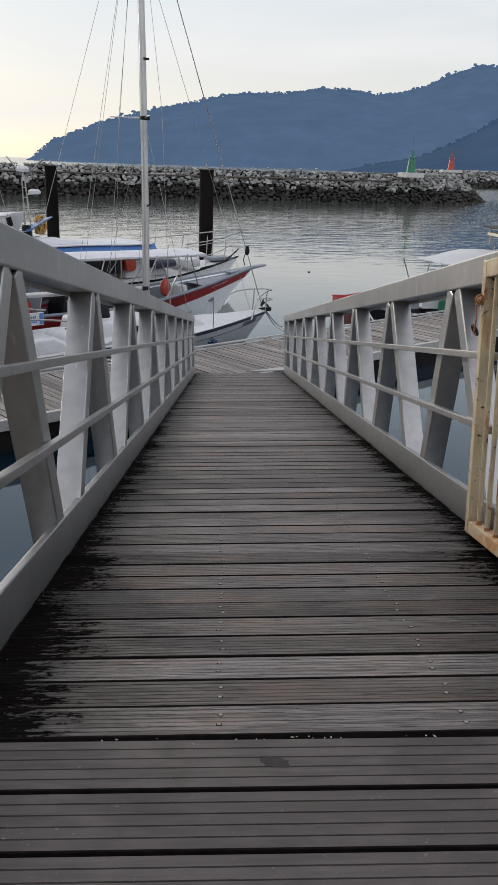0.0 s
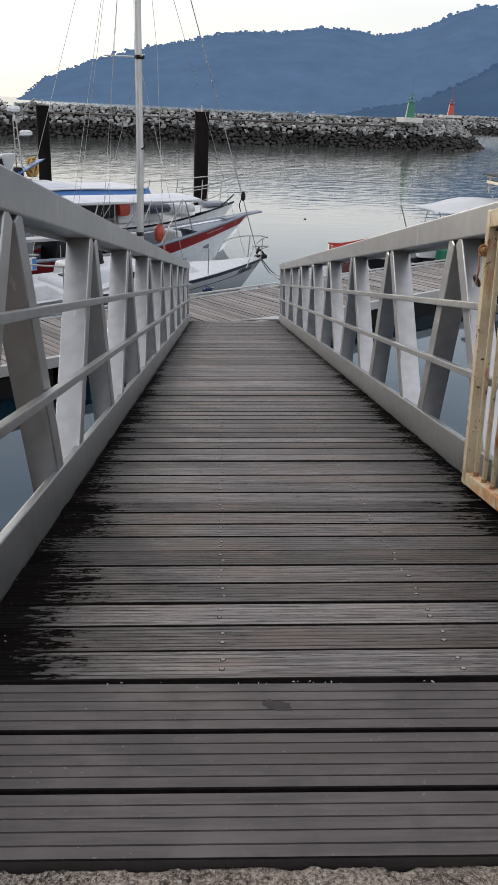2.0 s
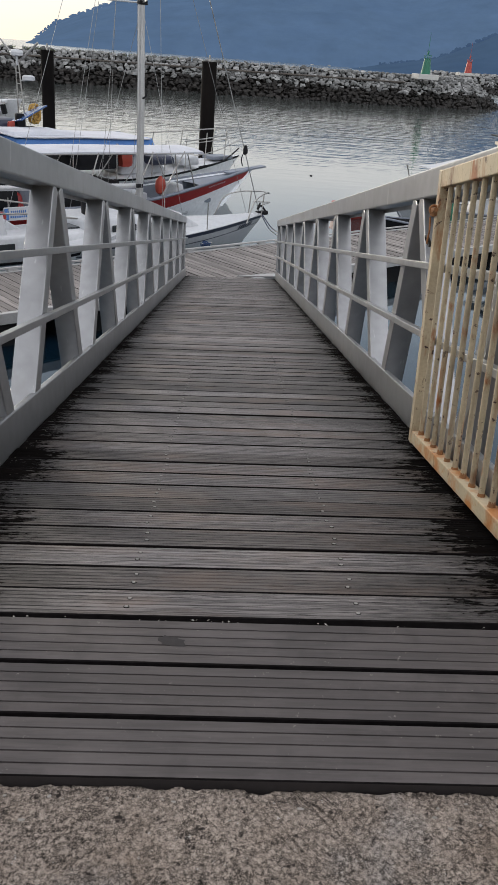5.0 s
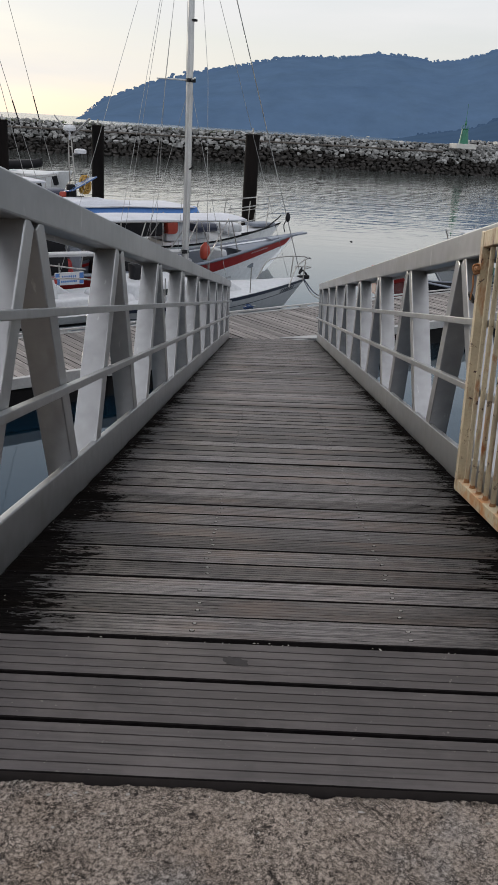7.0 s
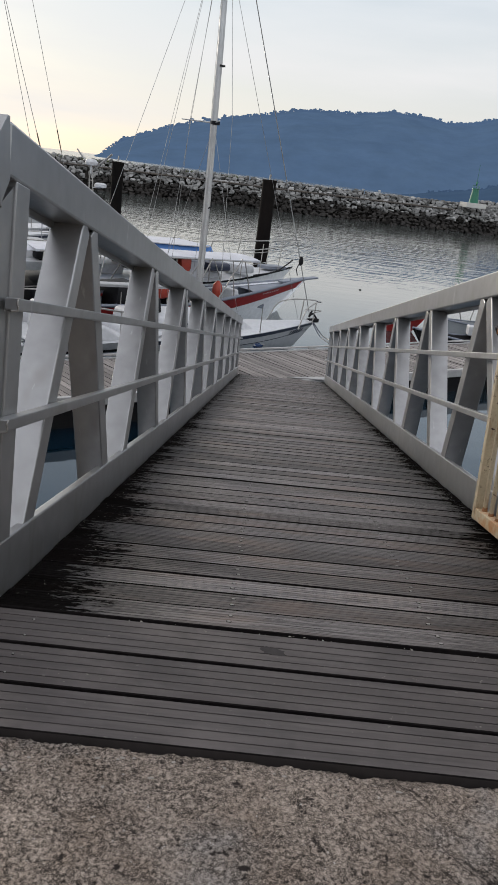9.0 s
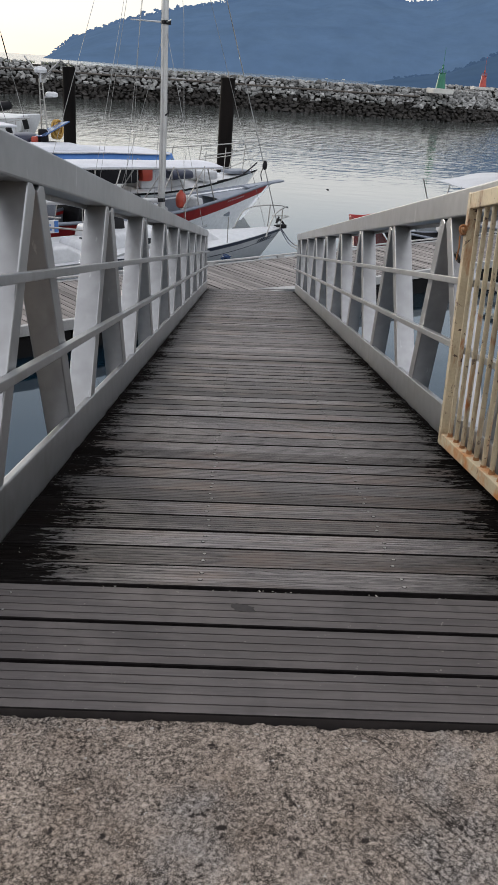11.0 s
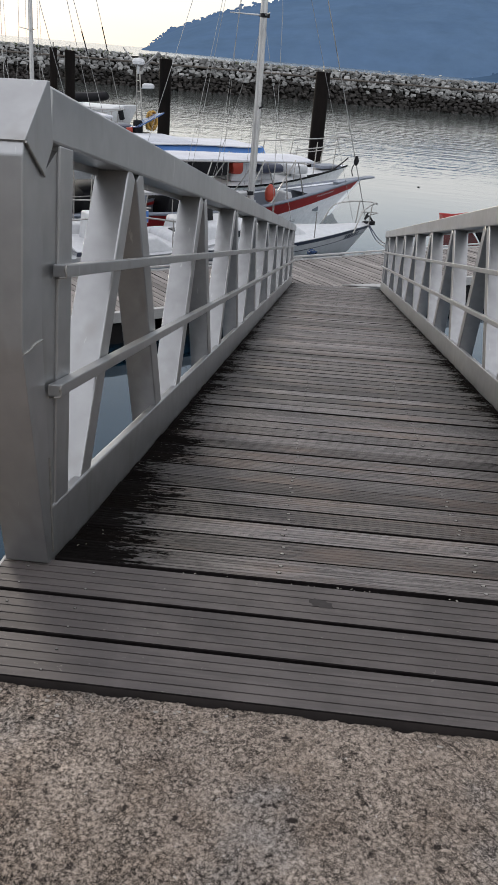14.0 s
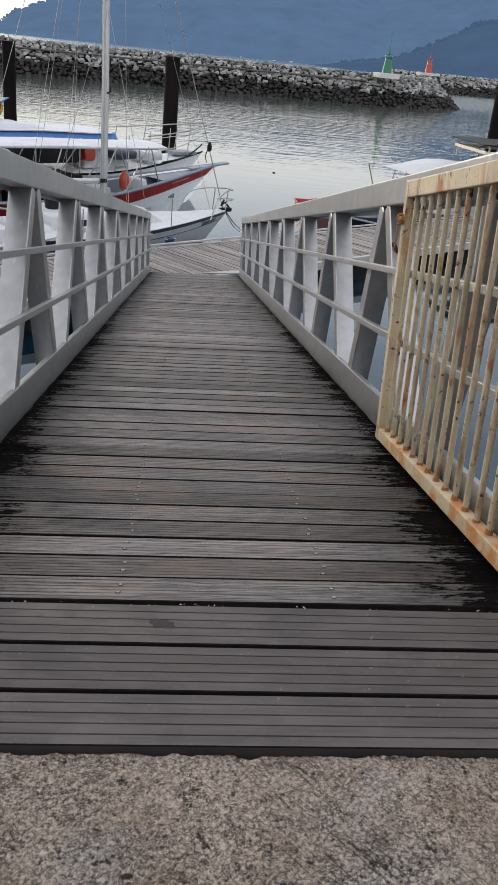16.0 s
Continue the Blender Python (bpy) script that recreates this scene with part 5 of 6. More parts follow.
    tube(bm, arc([k + Vector((0, 0.03, -0.02)), k + Vector((-0.04, 0.08, -0.2)), k + Vector((-0.02, 0.05, -0.36))], 5), 0.012, 6)
    part("furling_toggle", bm, black_p, g, "black shackle and cord on the forestay", smooth=True)
    # boom with a stowed cover
    bm = B()
    tube(bm, [(mx - 0.1, 0, 1.55), (mx - 3.4, 0, 1.62)], 0.055, 10)
    part("boom", bm, mast_m, mast, smooth=True)
    for p, q in (((4.05, -0.08, 0.72), (3.2, -1.68, 0.55)), ((4.1, -0.05, 0.72), (3.42, -1.62, 0.55))):
        bm = B()
        mid = (Vector(p) + Vector(q)) / 2 - Vector((0, 0, 0.10))
        tube(bm, arc([p, mid, q], 6), 0.014, 6)
        part("mooring_line", bm, navy, g, "slack mooring rope", smooth=True)
    rake_mast(g)


def rake_mast(boat):
    """The mast and what hangs from its head lean outwards above the spreaders."""
    for ob in boat.children_recursive:
        if ob.name.split(".")[0] in ("mast", "stay", "shroud", "halyard"):
            for v in ob.data.vertices:
                k = 0.022 * max(0.0, v.co.z - 5.2)
                v.co.x -= 0.76 * k
                v.co.y += 0.65 * k


def red_boat():
    L = 9.6
    f = hull_shape(L, 2.1, 1.36, 0.72, 0.70, 0.3, rake=1.5, fine=2.3, bilge=0.5, stern_w=0.75, flare=0.25)
    g = thing("open_tour_boat", "open pale-hulled boat with red topsides and white awning", "boat", at_bow(1.38, 24.25, L))
    bm = B()
    skin(bm, f)
    skin(bm, f, a0=0.25, a1=1.0, m=5, off=-0.06)
    hull = part("hull", bm, lilac_hull, g, smooth=True)
    bm = B()
    skin(bm, f, t0=0.05, a0=0.60, a1=0.975, m=3, off=0.008, lift=0.21)
    part("red_band", bm, red_paint, hull, "broad dark red band")
    letter_bars(hull, f, 0.86, 0.92, 0.90, -1, 9, 0.016, white_gel, 4)
    for s in (-1, 1):
        bm = B()
        tube(bm, [f(t / 24, 1.0, s) for t in range(25)], 0.045, 8)
        part("gunwale", bm, grey_p, hull, "grey gunwale", smooth=True)
    bm = B()
    skin(bm, f, t1=0.97, a0=0.3, a1=0.97, m=4, off=-0.075, transom=False)
    deck(bm, f, 0.02, 0.93, 0.38, 0.0, off=-0.08)
    part("interior", bm, grey_p, g, "grey painted interior")
    bm = B()
    deck(bm, f, 0.84, 1.0, 0.95, 0.02)
    part("foredeck", bm, grey_p, g)
    # prow plank
    bm = B()
    q = f(1.0, 1.0, 1)
    box(bm, q.x - 1.0, q.x + 0.42, -0.12, 0.12, q.z - 0.03, q.z + 0.02, Matrix.Translation(q) @ Matrix.Rotation(radians(-6), 4, "Y") @ Matrix.Translation(-q), 0.015)
    part("prow_plank", bm, grey_p, g, "grey plank projecting over the prow")
    for t in (0.22, 0.38, 0.55, 0.70):
        bm = B()
        a, b = f(t, 0.82, -1, -0.06), f(t, 0.82, 1, -0.06)
        box(bm, a.x - 0.14, a.x + 0.14, a.y, b.y, a.z - 0.03, a.z + 0.02, bevel=0.01)
        part("thwart", bm, grey_p, g)
    # awning on its frame
    bm = B()
    canopy(bm, -4.3, 2.32, 0.80, 1.99, 1.93, crown=0.06)
    part("awning", bm, white_cloth, g, "white canvas awning", smooth=True)
    for x in (-4.1, -2.5, -0.9, 0.7, 1.7):
        for s in (-1, 1):
            bm = B()
            t = (x + L / 2) / L
            q = f(t, 1.0, s)
            tube(bm, [q, (x, s * 0.79, 1.95)], 0.017, 8)
            part("awning_post", bm, steel, g)
    for s in (-1, 1):
        bm = B()
        tube(bm, [f(0.80, 1.0, s), (1.8, s * 0.78, 1.91)], 0.016, 8)
        tube(bm, [f(0.74, 1.0, s), (1.4, s * 0.78, 1.91)], 0.016, 8)
        tube(bm, [(-4.2, s * 0.80, 1.95), (2.0, s * 0.79, 1.89)], 0.018, 8)
        part("awning_brace", bm, steel, g, smooth=True)
    # console, wheel, life jacket
    bm = B()
    cabin(bm, 1.75, 2.25, 0.42, 0.36, 0.25, 1.05, 0.2, 0.05)
    part("console", bm, white_gel, g, "white steering console", smooth=True)
    bm = B()
    lathe(bm, ((0.06, -0.23), (0.12, -0.18), (0.145, -0.03), (0.125, 0.12), (0.07, 0.18), (0.03, 0.23)), 14, Matrix.Translation((1.08, -0.61, 1.10)))
    part("mooring_buoy", bm, orange, g, "orange-red mooring buoy hung at the rail", smooth=True)
    bm = B()
    ring(bm, (-0.6, -0.2, 1.15), Matrix.Rotation(radians(75), 3, "Y"), 0.19, 0.018, 20, 8)
    part("steering_wheel", bm, black_p, g)
    bm = B()
    cabin(bm, -3.9, -2.7, 0.6, 0.6, 0.3, 1.05, 0.1, 0.1)
    part("engine_box", bm, red_paint, g, "red engine box", smooth=True)
    outboard(g, -L / 2 - 0.15, 0, 0.75, -8)


def cruiser():
    L = 9.5
    f = hull_shape(L, 2.7, 1.12, 0.66, 0.64, 0.35, rake=1.0, fine=2.0, bilge=0.45, stern_w=0.85, flare=0.2)
    g = thing("tour_launch", "pale launch with a white canopy edged in blue", "boat", at_bow(1.0, 30.0, L))
    bm = B()
    skin(bm, f)
    hull = part("hull", bm, lilac_hull, g, smooth=True)
    bm = B()
    skin(bm, f, a0=0.93, a1=1.0, m=1, off=0.012)
    part("rubbing_strip", bm, black_p, hull, "black rubber rubbing strip")
    bm = B()
    deck(bm, f, 0.0, 1.0, 0.96, 0.03)
    part("deck", bm, white_gel, g)
    bm = B()
    canopy(bm, -4.4, 0.15, 1.08, 1.86, 1.79, thick=0.03, crown=0.02)
    top = part("canopy", bm, white_cloth, g, "white canvas canopy", smooth=True)
    bm = B()
    cabin(bm, -4.35, 0.34, 1.19, 1.15, 1.50, 1.792, 0.05, 0.04)
    part("canopy_band", bm, blue_cloth, top, "blue canvas band under the canopy")
    bm = B()
    cabin(bm, -4.3, -1.9, 0.85, 0.72, 1.84, 1.95, 0.6, 0.04)
    part("upper_cover", bm, white_cloth, top, smooth=True)
    for x in (-4.1, -2.6, -1.1, 0.2):
        for s in (-1, 1):
            bm = B()
            tube(bm, [(x, s * 1.12, 0.55), (x, s * 1.12, 1.66)], 0.02, 8)
            part("canopy_post", bm, steel, g)
    bm = B()
    cabin(bm, -0.6, 1.3, 0.6, 0.5, 0.66, 1.22, 0.5, 0.06)
    part("console", bm, grey_cloth, g, smooth=True)
    for s in (-1, 1):
        rail = arc([(1.4, s * 1.2, 1.72), (2.6, s * 1.02, 1.80), (3.9, s * 0.60, 1.92), (4.9, s * 0.12, 2.06)], 6)
        bm = B()
        tube(bm, rail, 0.02, 8)
        part("bow_rail", bm, steel, g, "stainless bow rail", smooth=True)
        bm = B()
        tube(bm, arc([(1.9, s * 1.1, 1.25), (3.0, s * 0.86, 1.38), (4.6, s * 0.2, 1.66)], 6), 0.014, 8)
        part("bow_rail", bm, steel, g, smooth=True)
        for k, x in ((0.62, 2.0), (0.72, 3.1), (0.82, 4.0), (0.92, 4.7)):
            q = f(k, 1.0, s)
            bm = B()
            tube(bm, [q, (q.x + 0.12, q.y * 0.9, 1.70 + (k - 0.6) * 1.0)], 0.016, 8)
            part("rail_post", bm, steel, g)
    bm = B()
    pts = arc([(2.2, -0.95, 0.88), (3.3, -0.7, 0.98), (4.2, -0.25, 1.18), (4.7, 0, 1.34)], 6)
    tube(bm, pts, 0.024, 8)
    part("fender_rope", bm, black_p, g, "thick black rope fender along the bow", smooth=True)
    bm = B()
    box(bm, 3.3, 4.2, -0.3, 0.3, 1.0, 1.12, bevel=0.03)
    part("hatch", bm, grey_p, g)
    outboard(g, -L / 2 - 0.2, 0.4, 0.85, 0)
    outboard(g, -L / 2 - 0.2, -0.4, 0.85, 0)


sailboat()
red_boat()
cruiser()


def day_boat():
    """The white motor boat that lies stern-on beyond the pontoon."""
    L = 6.6
    f = hull_shape(L, 2.3, 0.95, 0.62, 0.62, 0.3, rake=0.9, fine=2.1, bilge=0.4, stern_w=0.9, flare=0.2)
    g = thing("motor_boat", "white motor boat with black rubbing strake, moored to the pontoon", "boat", at_bow(-0.55, 18.15, L))
    bm = B()
    skin(bm, f, a1=0.78)
    hull = part("hull", bm, lilac_hull, g, smooth=True)
    bm = B()
    skin(bm, f, a0=0.76, a1=0.83, m=1, off=0.015)
    part("rubbing_strake", bm, black_p, hull, "black rubbing strake")
    letter_bars(hull, f, 0.30, 0.42, 0.52, -1, 7, 0.05, navy, 8)
    bm = B()
    skin(bm, f, a0=0.82, a1=1.0, m=2)
    deck(bm, f, 0.35, 1.0, 1.0, 0.04)
    deck(bm, f, 0.0, 0.36, 0.55, 0.0)
    part("upper_hull", bm, white_gel, g, smooth=True)
    bm = B()
    cabin(bm, 0.2, 2.2, 0.72, 0.50, 0.60, 0.82, 0.8, 0.08)
    c = part("cabin", bm, white_gel, g, smooth=True)
    bm = B()
    box(bm, 0.5, 1.0, -0.25, 0.25, 0.80, 0.85, bevel=0.02)
    part("hatch", bm, glass_m, c, "dark deck hatch")
    bm = B()
    cabin(bm, -1.5, -0.8, 0.5, 0.45, 0.4, 1.25, 0.15, 0.05)
    part("console", bm, white_gel, g, smooth=True)
    outboard(g, -L / 2 - 0.15, 0, 0.85, 22)
    for s in (-1, 1):
        bm = B()
        cabin(bm, -1.7, 0.1, 0.16, 0.12, 0.60, 0.92, 0.5, 0.05)
        bmesh.ops.translate(bm, vec=(0, s * 0.86, 0), verts=bm.verts)
        coaming = part("coaming", bm, white_gel, g, smooth=True)
        bm = B()
        box(bm, -1.5, -1.05, s * 1.02 - 0.012, s * 1.02 + 0.012, 0.68, 0.80, bevel=0.008)
        part("window", bm, glass_m, coaming)
    for s in (-1, 1):
        bm = B()
        tube(bm, arc([(-2.9, s * 0.95, 0.62), (-2.9, s * 0.95, 1.2), (-1.2, s * 0.95, 1.35), (0.4, s * 0.85, 1.15)], 6), 0.018, 8)
        part("grab_rail", bm, steel, g, smooth=True)
    bm = B()
    box(bm, -0.25, 0.45, 1.03, 1.06, 0.80, 1.08, bevel=0.01)
    sign = part("banner", bm, white_gel, g, "white and blue banner with unreadable lettering")
    bm = B()
    for k in range(8):
        box(bm, -0.09 + k * 0.045, -0.065 + k * 0.045, 1.024, 1.028, 0.96, 1.01)
        box(bm, -0.11 + k * 0.05, -0.075 + k * 0.05, 1.024, 1.028, 0.86, 0.90)
    box(bm, -0.24, -0.14, 1.024, 1.028, 0.82, 1.06)
    box(bm, 0.34, 0.44, 1.024, 1.028, 0.82, 1.06)
    part("banner_print", bm, blue_cloth, sign, "blue print")


def work_boat(name, label, m, L=7.0, W=2.2, hullm=None, band=None, engines=2, arch=True):
    f = hull_shape(L, W, 1.0, 0.7, 0.65, 0.3, rake=0.8, fine=2.1, bilge=0.42, stern_w=0.9, flare=0.2)
    g = thing(name, label, "boat", m)
    bm = B()
    skin(bm, f)
    skin(bm, f, a0=0.3, a1=1.0, m=4, off=-0.06)
    hull = part("hull", bm, hullm or white_gel, g, smooth=True)
    bm = B()
    skin(bm, f, a0=0.85, a1=0.93, m=2, off=0.008)
    part("band", bm, band or red_paint, hull)
    bm = B()
    deck(bm, f, 0.0, 0.95, 0.45, 0.0, off=-0.07)
    part("floor", bm, grey_p, g)
    bm = B()
    cabin(bm, -0.4, 0.6, 0.45, 0.4, 0.3, 1.25, 0.3, 0.06)
    part("console", bm, white_gel, g, smooth=True)
    for k in range(engines):
        outboard(g, -L / 2 - 0.15, (k - (engines - 1) / 2) * 0.62, 0.85, 10 + 8 * k)
    if arch:
        for x in (-1.6, 0.4):
            bm = B()
            w = W * 0.44
            tube(bm, arc([(x, -w, 0.7), (x, -w, 1.75), (x, -w * 0.7, 2.05), (x, w * 0.7, 2.05), (x, w, 1.75), (x, w, 0.7)], 6), 0.02, 8)
            part("arch", bm, steel, g, smooth=True)
        bm = B()
        canopy(bm, -1.8, 0.7, W * 0.42, 1.98, 1.95, 0.03)
        part("awning", bm, white_cloth, g, smooth=True)
    for s in (-1, 1):
        bm = B()
        tube(bm, arc([f(0.15, 1, s) + Vector((0, 0, 0.0)), f(0.2, 1, s) + Vector((0, 0, 0.35)), f(0.6, 1, s) + Vector((0, 0, 0.38)), f(0.9, 1, s) + Vector((0, 0, 0.2))], 6), 0.016, 8)
        part("side_rail", bm, steel, g, smooth=True)
    return g


def trawler():
    """The cluttered boat with the radar post."""
    L = 8.5
    f = hull_shape(L, 2.8, 1.3, 0.95, 0.95, 0.4, rake=0.9, fine=2.0, bilge=0.4, stern_w=0.85)
    g = thing("cruising_yacht", "cluttered cruising yacht with radar post, solar panel and coiled yellow rope", "sailboat", pose(-8.5, 23.9, WATER, 0, 0, 218))
    bm = B()
    skin(bm, f)
    part("hull", bm, white_gel, g, smooth=True)
    bm = B()
    deck(bm, f, 0.0, 1.0, 1.0, 0.05)
    part("deck", bm, white_gel, g)
    bm = B()
    cabin(bm, -2.2, 1.6, 0.95, 0.65, 0.95, 1.45, 0.6, 0.1)
    part("cabin", bm, white_gel, g, smooth=True)
    # stern frame
    for s in (-1, 1):
        bm = B()
        tube(bm, [(-3.6, s * 0.30, 0.95), (-3.45, s * 0.10, 3.7)], 0.022, 8)
        part("radar_leg", bm, steel, g)
    for k in range(7):
        bm = B()
        z = 1.6 + k * 0.3
        u = (z - 0.95) / 2.75
        tube(bm, [(-3.6 + 0.15 * u, -0.30 + 0.2 * u, z), (-3.6 + 0.15 * u, 0.30 - 0.2 * u, z)], 0.014, 6)
        part("rung", bm, steel, g)
    bm = B()
    lathe(bm, ((0.08, 0), (0.19, 0.02), (0.20, 0.10), (0.15, 0.17), (0.03, 0.19)), 16, Matrix.Translation((-3.45, 0, 3.85)))
    tube(bm, [(-3.45, 0, 3.6), (-3.45, 0, 3.87)], 0.03, 8)
    part("radar_dome", bm, white_gel, g, "white radar dome", smooth=True)
    bm = B()
    lathe(bm, ((0.12, 0), (0.19, 0.02), (0.19, 0.11), (0.12, 0.15)), 16, Matrix.Translation((-3.70, 0.22, 3.20)))
    tube(bm, [(-3.50, 0.08, 3.19), (-3.70, 0.22, 3.21)], 0.02, 8)
    part("satellite_dome", bm, white_gel, g, "white satellite dome", smooth=True)
    bm = B()
    tube(bm, [(-3.5, 0, 3.7), (-3.9, 0.5, 4.25)], 0.035, 6)
    tube(bm, [(-3.5, 0, 3.7), (-3.1, -0.35, 4.3)], 0.05, 6, 0.02)
    part("wind_vane", bm, steel, g)
    bm = B()
    for k in range(16):
        ring(bm, (-3.9 + rngc.uniform(-0.07, 0.07), 0.1 + rngc.uniform(-0.07, 0.07), 2.25 + rngc.uniform(-0.06, 0.06)), Euler((radians(80 + rngc.uniform(-25, 25)), rngc.uniform(-0.5, 0.5), 0.6)).to_matrix(), 0.20 + rngc.uniform(-0.08, 0.07), 0.026, 16, 6)
    part("rope_coil", bm, yrope_m, g, "coiled yellow rope", smooth=True)
    bm = B()
    box(bm, -0.5, 0.5, -0.35, 0.35, -0.02, 0.02, pose(-3.5, 0.55, 2.3, 10, 24, 10), 0.008)
    part("solar_panel", bm, panel_m, g, "blue solar panel")
    for s in (-1, 1):
        bm = B()
        tube(bm, arc([f(0.0, 1, s) + Vector((0, 0, 0.6)), f(0.3, 1, s) + Vector((0, 0, 0.62)), f(0.7, 1, s) + Vector((0, 0, 0.62)), f(0.97, 1, s) + Vector((0, 0, 0.7))], 5), 0.014, 6)
        for t in (0.0, 0.15, 0.3, 0.5, 0.7, 0.9):
            q = f(t, 1, s)
            tube(bm, [q, q + Vector((0, 0, 0.62))], 0.013, 6)
        part("guard_rail", bm, steel, g, smooth=True)
    bm = B()
    box(bm, -2.3, -0.6, -0.8, 0.8, 2.35, 2.42, bevel=0.03)
    for x in (-2.2, -0.7):
        for y in (-0.75, 0.75):
            tube(bm, [(x, y, 1.0), (x, y, 2.36)], 0.018, 6)
    part("bimini", bm, white_cloth, g, "pale bimini top")


rngc = random.Random(5)
day_boat()
work_boat("open_boat", "open work boat with red band, black outboards and steel arch", pose(-6.2, 18.2, WATER, 0, 0, 38), hullm=grey_p, engines=2)
for x, y, z, tilt in ((1.28, -1.05, 1.04, 14), (1.50, -1.05, 0.56, -6)):
    outboard(bpy.data.objects["open_boat"], x, y, z, tilt, "black outboard engine under a canvas cover", 1.3)
trawler()


def yacht(label, bow, L, aft, top, yaw=YAW, cover=None):
    """A moored cruising yacht, of which the rig shows most."""
    f = hull_shape(L, L * 0.3, 1.25, 1.0, 1.0, 0.45, rake=1.0, fine=1.9, bilge=0.42, stern_w=0.75)
    g = thing("moored_yacht", label, "sailboat", at_bow(bow[0], bow[1], L, yaw))
    bm = B()
    skin(bm, f)
    hull = part("hull", bm, white_gel, g, smooth=True)
    bm = B()
    skin(bm, f, a0=0.88, a1=0.95, m=1, off=0.008)
    part("stripe", bm, navy, hull)
    bm = B()
    deck(bm, f, 0.0, 1.0, 1.0, 0.06)
    part("deck", bm, white_gel, g)
    bm = B()
    cabin(bm, -L * 0.2, L * 0.22, L * 0.10, L * 0.07, 1.0, 1.5, 0.7, 0.1)
    part("cabin", bm, white_gel, g, smooth=True)
    mx = L / 2 - aft
    bm = B()
    tube(bm, [(mx, 0, 1.0), (mx, 0, top * 0.6), (mx, 0, top)], 0.085, 12, 0.07)
    mast = part("mast", bm, mast_m, g, "bare aluminium mast", smooth=True)
    for z in (4.6, 8.2):
        for s in (-1, 1):
            bm = B()
            tube(bm, [(mx, 0, z), (mx - 0.1, s * 0.95, z + 0.08)], 0.022, 8, 0.014)
            part("spreader", bm, mast_m, mast)
    bm = B()
    tube(bm, [(mx - 0.1, 0, 2.15), (mx - L * 0.36, 0, 2.2)], 0.06, 10)
    part("boom", bm, mast_m, mast, smooth=True)
    if cover:
        bm = B()
        tube(bm, arc([(mx - 0.15, 0, 2.36), (mx - L * 0.12, 0, 2.34), (mx - L * 0.36, 0, 2.30)], 6), 0.15, 10, 0.08)
        part("sail_cover", bm, cover, mast, smooth=True)
    bowp = Vector((L / 2 - 0.3, 0, 1.3))
    topp = Vector((mx + 0.05, 0, top - 0.2))
    lines(g, "stay", [[bowp, topp], [(-L / 2 + 0.3, 0, 1.1), (mx, 0, top)], [(L / 2 - 1.6, 0, 1.2), (mx + 0.06, 0, top * 0.72)]], 0.010, wire_m)
    bm = B()
    tube(bm, [bowp.lerp(topp, 0.02), bowp.lerp(topp, 0.045)], 0.11, 10)
    part("furling_drum", bm, black_p, g, "black furling drum on the forestay")
    bm = B()
    tube(bm, [bowp.lerp(topp, 0.20), bowp.lerp(topp, 0.26)], 0.022, 8)
    part("furled_sail", bm, black_p, g, "dark furled sail end")
    lines(g, "shroud", [p for s in (-1, 1) for p in ([(mx - 0.2, s * L * 0.135, 1.05), (mx - 0.1, s * 0.95, 4.68), (mx - 0.1, s * 0.95, 8.28), (mx, 0, top - 0.3)], [(mx + 0.5, s * L * 0.13, 1.05), (mx, 0, 4.6)])], 0.008, wire_m)
    lines(g, "halyard", [[(mx - 0.16, 0.1, 1.6), (mx - 0.12, 0, top - 0.2)], [(mx + 0.3, -0.5, 1.2), (mx + 0.05, 0, top - 1.2)]], 0.006, wire_m)
    for s in (-1, 1):
        bm = B()
        tube(bm, arc([f(0.0, 1, s) + Vector((0, 0, 0.6)), f(0.4, 1, s) + Vector((0, 0, 0.6)), f(0.75, 1, s) + Vector((0, 0, 0.62)), f(0.98, 1, s) + Vector((0, 0, 0.75))], 6), 0.014, 6)
        for t in (0.0, 0.2, 0.4, 0.6, 0.8, 0.95):
            q = f(t, 1, s)
            tube(bm, [q, q + Vector((0, 0, 0.62))], 0.014, 6)
        part("guard_rail", bm, steel, g, smooth=True)


yacht("white cruising yacht with a tall bare mast and white boom cover", (-8.1, 34.8), 11.0, 4.2, 15.5, cover=white_cloth)
yacht("white cruising yacht with a thick bare mast", (-7.7, 30.9), 10.5, 4.45, 14.5)


def catamaran():
    g = thing("catamaran", "white catamaran carrying a black inflatable dinghy across its stern", "catamaran", pose(-14.2, 46.0, WATER, 0, 0, 0))
    for s in (-1, 1):
        bm = B()
        f = hull_shape(6.7, 1.3, 1.35, 1.15, 1.1, 0.4, rake=0.6, fine=1.8, bilge=0.4, stern_w=0.8)
        skin(bm, f)
        deck(bm, f, 0, 1, 1.0, 0.04)
        bmesh.ops.translate(bm, vec=(0, s * 1.9, 0), verts=bm.verts)
        part("hull", bm, white_gel, g, smooth=True)
    bm = B()
    box(bm, -3.2, 2.6, -1.8, 1.8, 1.05, 1.3, bevel=0.06)
    part("bridge_deck", bm, white_gel, g)
    bm = B()
    cabin(bm, -3.0, 0.6, 1.5, 1.1, 1.3, 1.62, 0.7, 0.12)
    part("saloon", bm, white_gel, g, smooth=True)
    bm = B()
    for s in (-1, 1):
        tube(bm, arc([(-0.9, s * 0.55 - 2.2, 1.75), (0.9, s * 0.55 - 2.2, 1.75), (2.2, s * 0.30 - 2.2, 1.85), (2.6, -2.2, 1.92)], 6), 0.22, 12)
    box(bm, -0.8, 1.8, -2.6, -1.8, 1.58, 1.66)
    part("dinghy", bm, black_p, g, "black inflatable dinghy", smooth=True)


catamaran()


